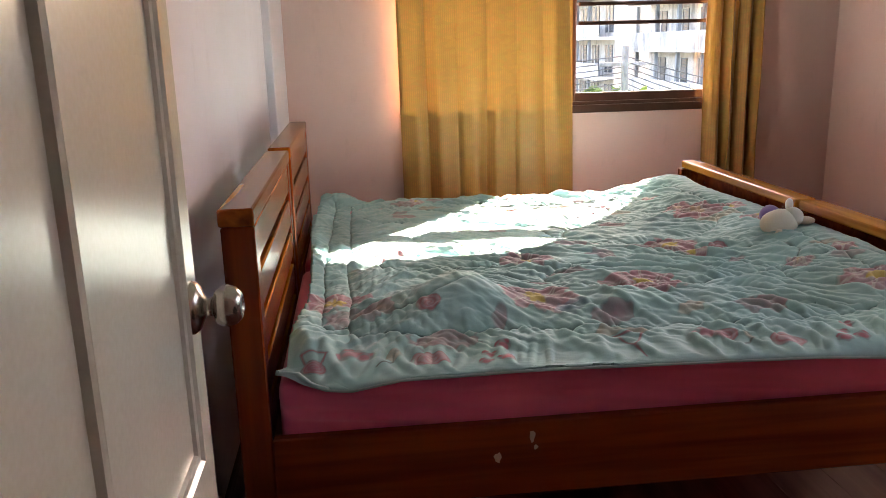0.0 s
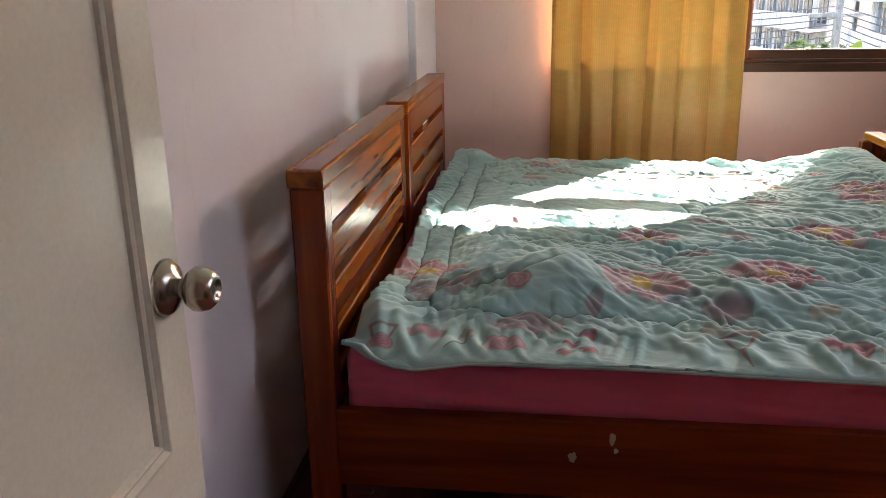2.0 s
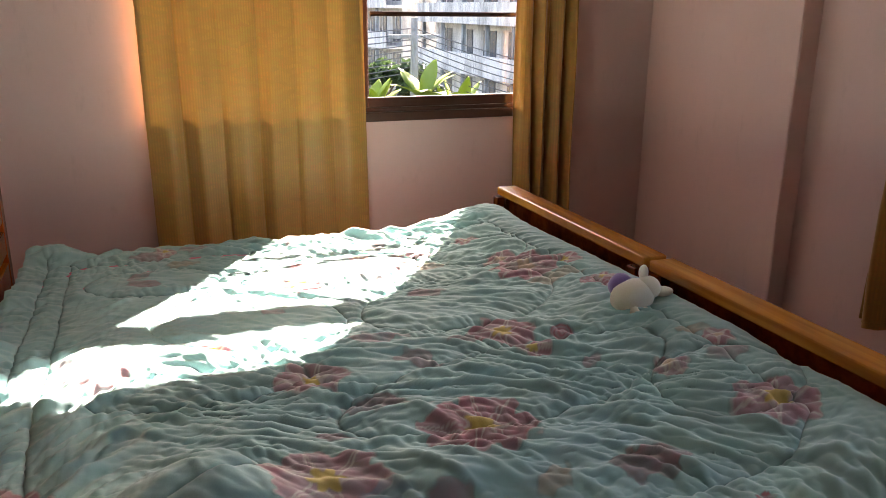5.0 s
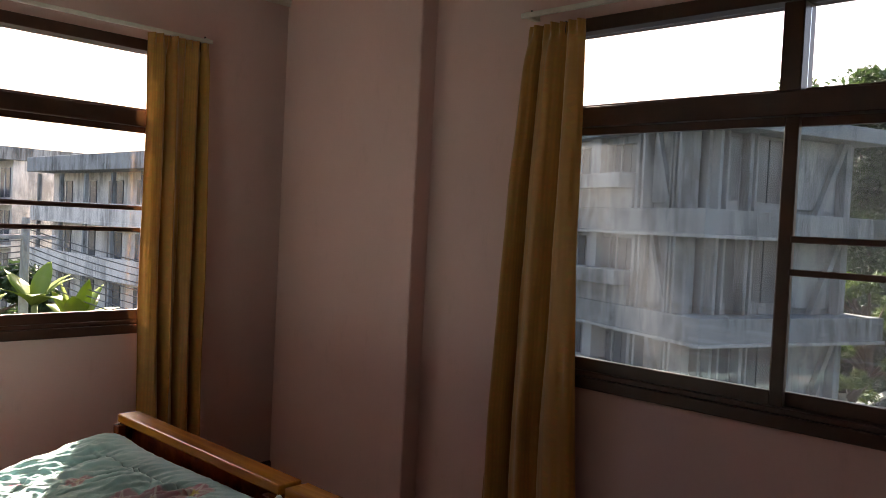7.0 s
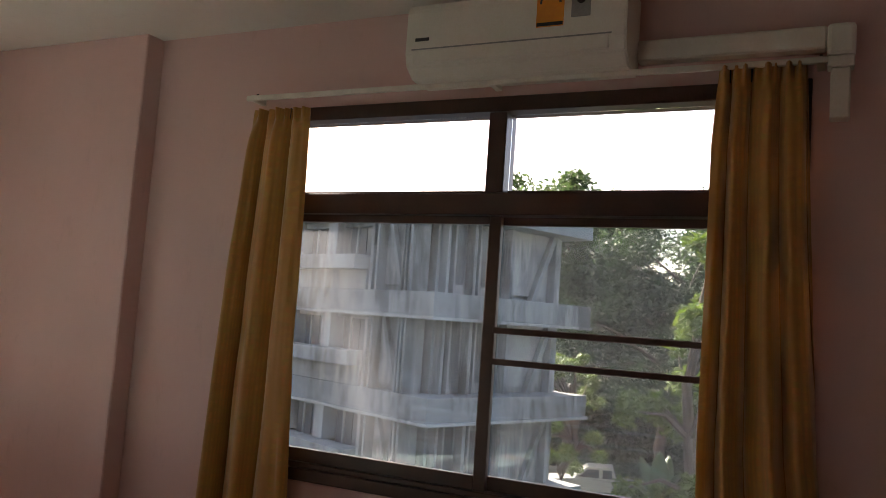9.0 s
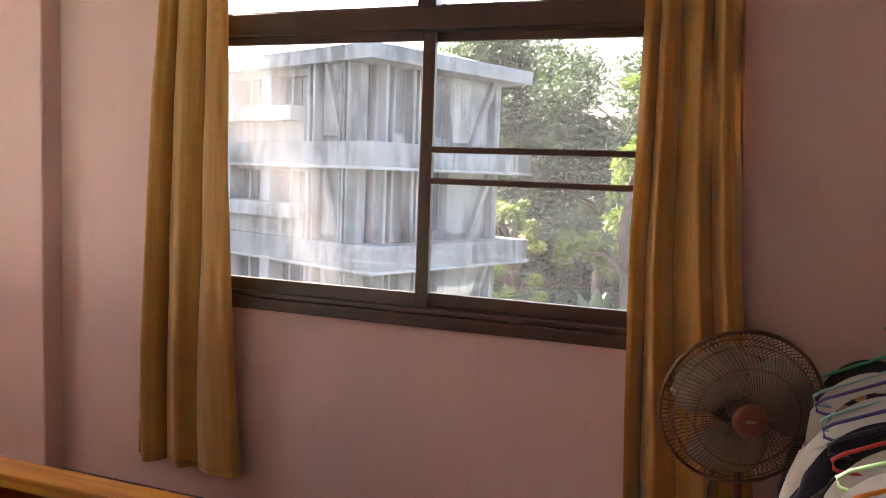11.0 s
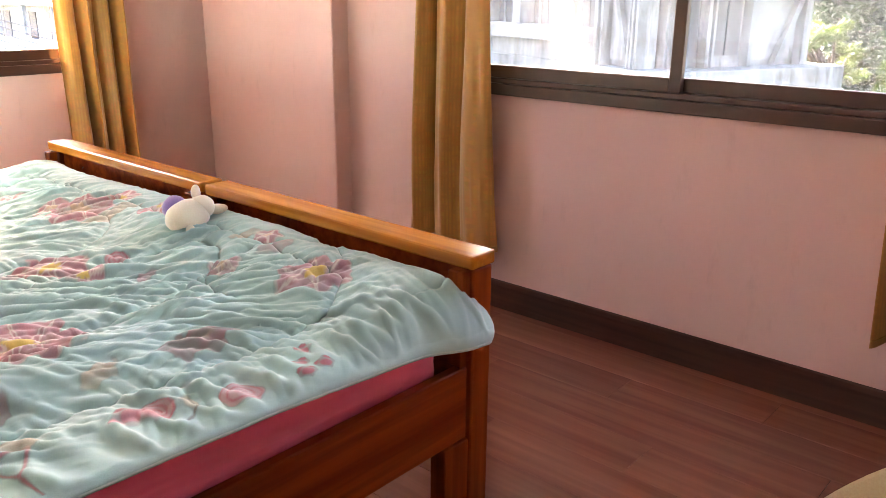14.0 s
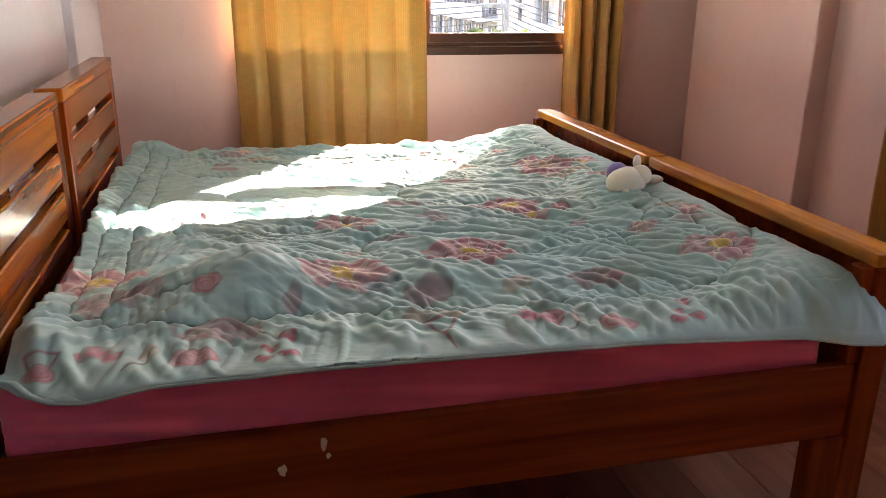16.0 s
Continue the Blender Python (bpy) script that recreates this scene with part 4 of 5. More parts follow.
# ---- air conditioner and its pipe cover ----
ac = thing("air_conditioner", (XR - 0.1, 1.905, 2.48), "white wall-mounted split air conditioner with an orange label", "air conditioner")
bm = bmesh.new()
prof = [(0.0, 0.0), (-0.13, -0.0), (-0.185, 0.035), (-0.20, 0.08), (-0.20, 0.235), (-0.188, 0.262), (-0.15, 0.27), (0.0, 0.27)]
ends = [[bm.verts.new((XR + dx - 0.001, y, 2.46 + dz)) for dx, dz in prof] for y in (1.505, 2.305)]
for k in range(len(prof)):
    bm.faces.new((ends[0][k], ends[0][(k + 1) % 8], ends[1][(k + 1) % 8], ends[1][k]))
bm.faces.new(ends[0])
bm.faces.new(ends[1])
bmesh.ops.recalc_face_normals(bm, faces=bm.faces)
bmesh.ops.bevel(bm, geom=bm.edges[:], offset=0.006, segments=2, affect="EDGES")
part("casing", bm, AC_WHITE, ac)
bm = box((XR - 0.205, 1.56, 2.502), (XR - 0.196, 2.27, 2.549), 0.002)
part("air_flap", bm, AC_WHITE, ac, "narrow white outlet flap")
# grey strip on the casing stands in for the shade of the gap
part("flap_gap_shade", box((XR - 0.2025, 1.552, 2.551), (XR - 0.198, 2.278, 2.556)), GREY, ac)
lab = part("energy_label", box((XR - 0.2025, 1.715, 2.592), (XR - 0.2, 1.81, 2.697)), ORANGE, ac, "orange and black paper energy label")
part("label_bar", box((XR - 0.2035, 1.717, 2.595), (XR - 0.2026, 1.808, 2.607)), BLACK, lab)
part("label_arc", tube([(XR - 0.2032, 1.7625 + 0.034 * math.cos(a), 2.672 + 0.034 * math.sin(a)) for a in [k * math.pi / 12 for k in range(13)]], 0.004, 5), BLACK, lab)
part("receiver", box((XR - 0.203, 1.625, 2.617), (XR - 0.2, 1.69, 2.707), 0.001), GREY, ac, "grey signal receiver window")
part("receiver_lens", lathe([(0.016, 0), (0.014, 0.003)], (XR - 0.203, 1.657, 2.677), (-1, 0, 0), 20), BLACK, ac)
part("maker_mark", box((XR - 0.2025, 2.21, 2.583), (XR - 0.2, 2.265, 2.595)), BLACK, ac, "small dark maker's mark")

duct = thing("pipe_cover", (XR - 0.03, 1.2, 2.28), "off-white plastic pipe cover running from the air conditioner", "pipe cover")
part("duct", box((XR - 0.055, 0.925, 2.50), (XR - 0.001, 1.50, 2.572), 0.006), AC_WHITE, duct)
part("elbow", box((XR - 0.06, 0.845, 2.475), (XR - 0.001, 0.924, 2.577), 0.012, seg=2), AC_WHITE, duct)
part("collar", box((XR - 0.062, 0.848, 2.44), (XR - 0.001, 0.922, 2.474), 0.003), AC_WHITE, duct)
part("down_duct", box((XR - 0.055, 0.857, 2.28), (XR - 0.001, 0.913, 2.439), 0.005), AC_WHITE, duct)

# ---- stand fan ----
FC = Vector((2.84, 0.885, 0.0))
fan = thing("stand_fan", FC, "brown plastic stand fan with a wire guard beside the curtain", "fan")


def squircle(cx, cy, z, rx, ry, n=40, power=3.2):
    out = []
    for k in range(n):
        a = k * math.tau / n
        c, s = math.cos(a), math.sin(a)
        out.append((cx + rx * math.copysign(abs(c) ** (2 / power), c), cy + ry * math.copysign(abs(s) ** (2 / power), s), z))
    return out


part("base", loft([squircle(FC.x, FC.y, z, r, r * 1.02) for z, r in ((0.0, 0.17), (0.006, 0.178), (0.03, 0.18), (0.04, 0.174), (0.06, 0.155), (0.085, 0.115), (0.105, 0.078), (0.112, 0.06))]), FAN_BROWN, fan, "", True)
panel = part("switch_panel", loft([[(FC.x - 0.05 + (z - 0.06) * 0.7 - 0.075 + dx, FC.y + dy, z) for dx, dy in ((0.0, -0.026), (0.0, 0.026), (0.03, 0.026), (0.03, -0.026))] for z in (0.045, 0.115)]), FAN_DARK, fan, "dark switch panel on the base")
part("column", loft([squircle(FC.x + dx, FC.y, z, r * 1.05, r, 28, 2.8) for z, r, dx in ((0.10, 0.044, 0), (0.14, 0.041, 0), (0.40, 0.034, -0.01), (0.49, 0.031, -0.012))]), FAN_BROWN, fan, "", True)
part("height_collar", lathe([(0.03, 0), (0.034, 0.01), (0.034, 0.045), (0.024, 0.07)], (FC.x - 0.012, FC.y, 0.485)), FAN_DARK, fan, "dark collar with a clamping knob", True)
part("clamp_knob", lathe([(0.012, 0), (0.018, 0.008), (0.018, 0.026), (0.012, 0.03)], (FC.x - 0.03, FC.y + 0.02, 0.52), (-0.7, 0.7, 0)), FAN_DARK, fan, "", True)
part("inner_tube", tube([(FC.x - 0.012, FC.y, 0.54), (FC.x - 0.012, FC.y, 0.80)], 0.0125, 14), FAN_BROWN, fan, "", True)
NRM = Vector((-0.945, -0.30, -0.13)).normalized()
RC = Vector((2.637, 0.892, 0.896))
SIDE = NRM.cross(Vector((0, 0, 1))).normalized()
UPV = SIDE.cross(NRM).normalized()


def on_fan(r, a, f):
    return RC + r * (math.cos(a) * SIDE + math.sin(a) * UPV) + f * NRM


part("neck", loft([[tuple(p + Vector((dx, dy, 0))) for dx, dy in ((-s, -s), (s, -s), (s, s), (-s, s))] for p, s in ((Vector((FC.x - 0.012, FC.y, 0.79)), 0.022), (Vector((FC.x - 0.03, FC.y, 0.83)), 0.026), (Vector((FC.x - 0.05, FC.y - 0.0, 0.86)), 0.026))]), FAN_BROWN, fan)
part("motor_housing", lathe([(0.02, 0.0), (0.06, 0.01), (0.075, 0.04), (0.078, 0.09), (0.068, 0.115), (0.03, 0.12)], tuple(RC - 0.175 * NRM), tuple(NRM)), FAN_DARK, fan, "", True)
RG = 0.214
ring = part("guard_ring", tube([on_fan(RG, k * math.tau / 72, 0) for k in range(72)], 0.0055, 8, closed=True), FAN_WIRE, fan, "", True)
for name, sgn, deep in (("front_guard", 1, 0.075), ("rear_guard", -1, 0.075)):
    bm = bmesh.new()
    for k in range(96):
        a = k * math.tau / 96
        pts = []
        for j in range(8):
            q = j / 7
            r = 0.036 + (RG - 0.036) * q
            pts.append(on_fan(r, a + sgn * 0.35 * (1 - q), sgn * deep * (1 - q ** 2.6)))
        tube(pts, 0.0011, 4, bm)
    for q in (0.55, 0.83):
        r = 0.036 + (RG - 0.036) * q
        tube([on_fan(r, k * math.tau / 48, sgn * deep * (1 - q ** 2.6)) for k in range(48)], 0.0014, 4, bm, closed=True)
    tagged(part(name, bm, FAN_WIRE, fan, "fine brown guard wires"), kind="stuff")
badge = part("badge", lathe([(0.02, -0.004), (0.043, -0.003), (0.046, 0.003), (0.042, 0.010), (0.034, 0.0115)], tuple(RC + 0.075 * NRM), tuple(NRM)), HUB, fan, "copper-coloured round badge", True)
part("badge_mark", loft([[tuple(on_fan(0, 0, 0.075 + f) + a * SIDE + b * UPV) for a, b in ((-0.013, -0.005), (0.013, -0.005), (0.013, 0.004), (-0.013, 0.004))] for f in (0.0112, 0.0122)]), GREY, badge)
BLADE, tb_, bb_ = material("smoky_blade_plastic")
bb_.inputs["Base Color"].default_value = (0.30, 0.24, 0.20, 1)
bb_.inputs["Roughness"].default_value = 0.25
bb_.inputs["Transmission Weight"].default_value = 0.45
tb_.links.new(ramp(tb_, noise_tex(tb_, coords(tb_), 18.0), [(0.3, (0.50, 0.44, 0.38)), (0.7, (0.62, 0.55, 0.48))]), bb_.inputs["Base Color"])
for k in range(3):
    a0 = math.radians(150 + 120 * k)
    rows_ = []
    for i in range(11):
        q = i / 10
        r = 0.035 + 0.155 * q
        half = math.radians(24 + 30 * math.sin(math.pi * min(1, 0.25 + q * 0.62)) * (1 - 0.25 * q ** 4))
        rows_.append([on_fan(r, a0 + 0.25 * q + half * s, 0.024 * s * (1 - 0.3 * q)) for s in [j_ / 5 - 1 for j_ in range(11)]])
    grid_mesh("blade", np.array([[tuple(p) for p in r] for r in rows_]), BLADE, fan, "smoky translucent plastic blade", 0.002)
part("blade_hub", lathe([(0.036, -0.03), (0.038, 0.0), (0.034, 0.028), (0.02, 0.036)], tuple(RC), tuple(NRM)), FAN_DARK, fan, "", True)
cord = [Vector((2.78, 0.93, 0.80)), Vector((2.80, 0.955, 0.66)), Vector((2.86, 0.985, 0.45)), Vector((2.90, 0.995, 0.28)), Vector((2.93, 0.975, 0.15)), Vector((2.96, 0.93, 0.03)), Vector((2.99, 0.80, 0.006)), Vector((3.0, 0.5, 0.006))]
part("power_cord", tube(cord, 0.0035, 6), BLACK, fan, "", True)

# ---- clothes rack with garments on plastic hangers ----
RY, RZ = 0.52, 1.115
rack = thing("clothes_rack", (1.85, RY, 0), "metal clothes rack full of hanging clothes", "clothes rack")
part("bar", tube([(0.80, RY, RZ), (2.88, RY, RZ)], 0.0125, 12), GREY, rack, "", True)
for x in (0.88, 2.84):
    part("upright", tube([(x, RY, 0.03), (x, RY, RZ)], 0.0125, 12), GREY, rack, "", True)
    part("foot", tube([(x, RY - 0.22, 0.0135), (x, RY + 0.22, 0.0135)], 0.0125, 12), GREY, rack, "", True)
HANGER_COLOURS = {"sky": (0.28, 0.55, 0.62), "violet": (0.10, 0.07, 0.30), "red": (0.55, 0.03, 0.03), "green": (0.35, 0.62, 0.30), "pink": (0.80, 0.22, 0.28), "orange": (0.80, 0.25, 0.03), "teal": (0.03, 0.40, 0.25), "blue": (0.02, 0.25, 0.55), "yellow": (0.65, 0.45, 0.05), "black": (0.02, 0.02, 0.03)}
HANGER = {k: plain(k + "_hanger_plastic", c, 0.35) for k, c in HANGER_COLOURS.items()}


def hanger(x, colour, yaw=0.0, lift=0.0, half=0.205):
    c, s = math.cos(yaw), math.sin(yaw)
    h = thing("hanger", (x, RY, RZ - 0.12), colour + " plastic clothes hanger on the rack", "hanger", "plastic hangers")

    def p(a, z):
        return (x - a * s, RY + a * c, RZ + z + lift)

    tri = [p(0, -0.055), p(0.02, -0.06), p(half - 0.02, -0.135), p(half, -0.15), p(half - 0.004, -0.168), p(half - 0.02, -0.172), p(-half + 0.02, -0.172), p(-half + 0.004, -0.168), p(-half, -0.15), p(-half + 0.02, -0.135), p(-0.02, -0.06)]
    part("hanger_body", tube(tri, 0.0042, 7, closed=True), HANGER[colour], h, "", True)
    hook = [p(0, -0.056), p(0, -0.02)] + [p(0.018 - 0.026 * math.cos(a) - 0.01, 0.005 + 0.0165 * math.sin(a) + 0.002) for a in [k * math.pi / 8 for k in range(9)]]
    part("hanger_hook", tube(hook, 0.0033, 6), HANGER[colour], h, "", True)
    return h


def garment(x, mat, label, category="shirt", half=0.215, length=0.6, sleeve=0.35, yaw=0.0, fat=0.028, seed=0, drop=0.0, flare=0.09, trim=None):
    """A top hanging from its shoulders: a closed, folded body and two limp sleeves."""
    nv, nc = 34, 72
    yaw = 0.4 * yaw + 0.02
    v = np.linspace(0, 1, nv)[:, None]
    th = np.linspace(0, math.tau, nc)[None, :]
    wide = half + flare * v + 0.012 * np.sin(v * 7 + seed)
    cs = np.sign(np.cos(th)) * np.abs(np.cos(th)) ** 0.75
    a = wide * cs
    body = np.clip(v * 5, 0.18, 1) * fat
    f = body * np.sin(th) + 0.010 * np.clip(v * 2, 0, 1) * smooth_noise(a * 16 + seed, v * 1.6 + 0 * th, seed) + 0.005 * np.clip(v * 3, 0, 1) * smooth_noise(a * 38 + seed, v * 3 + 0 * th, seed + 1)
    z = RZ - 0.045 - 0.6 * drop - 0.36 * np.abs(a) * np.exp(-v * 1.2) - 0.03 * np.exp(-(a / 0.055) ** 2) * (1 - v) - v * length + 0.012 * v * smooth_noise(a * 9, 0 * v + seed, seed + 2)
    z = z - 0.07 * (np.abs(a) / wide) ** 5 * np.exp(-v * 4)
    c, s = math.cos(yaw), math.sin(yaw)
    co = np.stack([x + f * c - a * s, RY + f * s + a * c, z + 0 * th], -1)
    g = thing("garment", (x, RY, RZ - 0.1 - length), label, category, "clothes on the rack")
    grid_mesh("body", co, mat, g)
    if sleeve:
        for sg in (1, -1):
            n2, m2 = 16, 20
            q = np.linspace(0, 1, n2)[:, None]
            t2 = np.linspace(0, math.tau, m2)[None, :]
            cy = sg * (half - 0.035 + 0.075 * np.sin(np.minimum(q * 1.5, 1.3)))
            cz = RZ - 0.105 - drop - 0.36 * half - q * sleeve
            rr = 0.062 - 0.016 * q
            ff = 0.034 * np.sin(t2) + 0.01 * smooth_noise(t2 * 2 + seed, q * 6, seed + 4)
            aa = cy + rr * np.cos(t2) * (0.8 + 0.2 * np.sin(q * 3)) + 0.01 * smooth_noise(t2 + 3.0, q * 5, seed + 6)
            zz = cz + 0.03 * np.cos(t2) * sg * -1 + 0 * t2
            grid_mesh("sleeve", np.stack([x + 0.01 + ff * c - aa * s, RY + ff * s + aa * c, zz], -1), mat, g)
    if trim:
        line = [tuple(co[-1, k]) for k in range(0, nc, 1)]
        part("trim", tube(line[:-1], 0.012, 6, closed=True), trim[1], g, "bright red gathered trim", True)
    return g


def garment_cloth(name, colour, vary=0.1):
    return cloth(name, colour, 450.0, vary, 0.12, 0.9, 0.3)


C_WHITE = garment_cloth("white_cotton", (0.80, 0.78, 0.76), 0.03)
C_GREY = garment_cloth("pale_grey_cotton", (0.46, 0.46, 0.47), 0.06)
C_LACE = garment_cloth("off_white_knit", (0.62, 0.61, 0.59), 0.1)
C_NAVY = garment_cloth("navy_cloth", (0.03, 0.025, 0.05), 0.3)
C_BLACK = garment_cloth("black_cloth", (0.014, 0.013, 0.015), 0.2)
C_DARKGREY = garment_cloth("charcoal_cloth", (0.05, 0.05, 0.06), 0.2)
C_CREAM = garment_cloth("cream_cloth", (0.66, 0.50, 0.32), 0.08)
C_OLIVE = garment_cloth("dark_olive_cloth", (0.075, 0.06, 0.045), 0.15)
C_RED = garment_cloth("red_trim_cloth", (0.62, 0.03, 0.04), 0.1)
C_STRIPE, t_, b_ = material("navy_and_cream_striped_cloth")
wave = node(t_, "ShaderNodeTexWave", Scale=7.0, Distortion=1.0)
wave.bands_direction = "Z"
t_.links.new(coords(t_), wave.inputs["Vector"])
t_.links.new(ramp(t_, wave.outputs["Fac"], [(0.42, (0.03, 0.03, 0.05)), (0.55, (0.55, 0.52, 0.46))]), b_.inputs["Base Color"])
b_.inputs["Roughness"].default_value = 0.9
C_PRINT, t_, b_ = material("dark_print_with_orange_flowers")
vor = node(t_, "ShaderNodeTexVoronoi", Scale=22.0)
t_.links.new(coords(t_), vor.inputs["Vector"])
t_.links.new(ramp(t_, vor.outputs["Distance"], [(0.18, (0.62, 0.20, 0.06)), (0.3, (0.5, 0.32, 0.22)), (0.38, (0.025, 0.018, 0.04))]), b_.inputs["Base Color"])
b_.inputs["Roughness"].default_value = 0.9

for x, colour, mat, label, kw in (
        (2.76, "teal", C_DARKGREY, "charcoal jacket on a hanger at the end of the rack", dict(length=0.62, sleeve=0.45, category="jacket", yaw=0.10, half=0.19)),
        (2.60, "sky", C_WHITE, "white blouse with red gathered hem trim", dict(length=0.70, sleeve=0.0, yaw=0.08, trim=(C_WHITE, C_RED), half=0.20, category="blouse", flare=0.12)),
        (2.51, "violet", C_PRINT, "dark blouse printed with orange flowers", dict(length=0.66, sleeve=0.25, yaw=0.02, category="blouse", drop=0.05, half=0.2)),
        (2.38, "sky", C_WHITE, "white cotton shirt with long loose sleeves", dict(length=0.48, sleeve=0.42, yaw=0.12, half=0.225, drop=0.01, fat=0.05)),
        (2.28, "violet", C_NAVY, "navy cotton top on a violet hanger", dict(length=0.5, sleeve=0.24, yaw=-0.05, drop=0.06)),
        (2.18, "black", C_BLACK, "black cotton top with short sleeves", dict(length=0.45, sleeve=0.2, yaw=0.04, drop=0.05, half=0.2)),
        (2.09, "red", C_LACE, "off-white knitted top on a red hanger", dict(length=0.62, sleeve=0.28, yaw=0.06, half=0.20, drop=0.05)),
        (1.97, "green", C_GREY, "pale grey cotton shirt on a green hanger", dict(length=0.74, sleeve=0.2, yaw=-0.04, drop=0.05)),
        (1.86, "orange", C_GREY, "pale grey cotton shirt on an orange hanger", dict(length=0.78, sleeve=0.3, yaw=0.07, half=0.21, drop=0.06)),
        (1.73, "pink", C_GREY, "pale grey cotton shirt on a pink hanger", dict(length=0.8, sleeve=0.24, yaw=0.02, drop=0.07)),
        (1.60, "blue", C_LACE, "off-white shirt on a blue hanger", dict(length=0.7, sleeve=0.3, yaw=0.1, drop=0.06)),
        (1.50, "orange", C_GREY, "pale grey sweater on an orange hanger", dict(length=0.7, sleeve=0.34, yaw=0.0, drop=0.07)),
        (1.38, "yellow", C_STRIPE, "navy and cream striped shirt", dict(length=0.7, sleeve=0.3, yaw=-0.03, half=0.255, drop=0.05)),
        (1.26, "black", C_BLACK, "black cloth jacket among the hanging clothes", dict(length=0.75, sleeve=0.5, yaw=0.05, half=0.275, category="jacket", fat=0.05, drop=0.0)),
        (1.13, "black", C_DARKGREY, "charcoal jacket beside the cream jacket", dict(length=0.7, sleeve=0.0, yaw=0.04, half=0.315, flare=0.2, category="jacket", fat=0.04, drop=-0.005)),
        (0.99, "black", C_CREAM, "cream cloth jacket hanging beside a dark olive one", dict(length=0.7, sleeve=0.0, yaw=0.04, half=0.345, category="jacket", fat=0.05, flare=0.17, drop=-0.09)),
        (0.90, "black", C_OLIVE, "dark olive jacket hanging at the very end of the rack", dict(length=0.75, sleeve=0.0, yaw=0.03, half=0.305, category="jacket", fat=0.035, flare=0.16, drop=-0.06))):
    hanger(x, colour, kw.get("yaw", 0.0))
    garment(x, mat, label, seed=int(x * 100), **kw)

# ---- outside ----
GROUND = -7.0
EARTH = plain("dry_earth_and_grass", (0.03, 0.034, 0.02), 0.95, 0.0, 0.4, 0.3, 0.5, 4.0)
bm = bmesh.new()
bmesh.ops.create_grid(bm, x_segments=8, y_segments=8, size=1500, matrix=Matrix.Translation((0, 0, GROUND)))
tagged(part("ground", bm, EARTH), "dry earth and grass around the houses", "ground", kind="structure")
OLD_WHITE = stained_concrete("streaked_white_concrete", (0.32, 0.335, 0.335), 0.9)
CLEAN_WHITE = stained_concrete("weathered_white_concrete", (0.40, 0.40, 0.39), 0.8)
BRIGHT_WHITE = stained_concrete("newer_white_paint_on_concrete", (0.72, 0.69, 0.64), 0.6)
DARK_GLASS = plain("dark_window_glass", (0.10, 0.11, 0.12), 0.25, 0.0, 0.3, 1.0)
ROOF = stained_concrete("grey_roof_concrete", (0.45, 0.45, 0.44), 0.7)


def placed(bm, m):
    bmesh.ops.transform(bm, matrix=m, verts=bm.verts)
    return bm


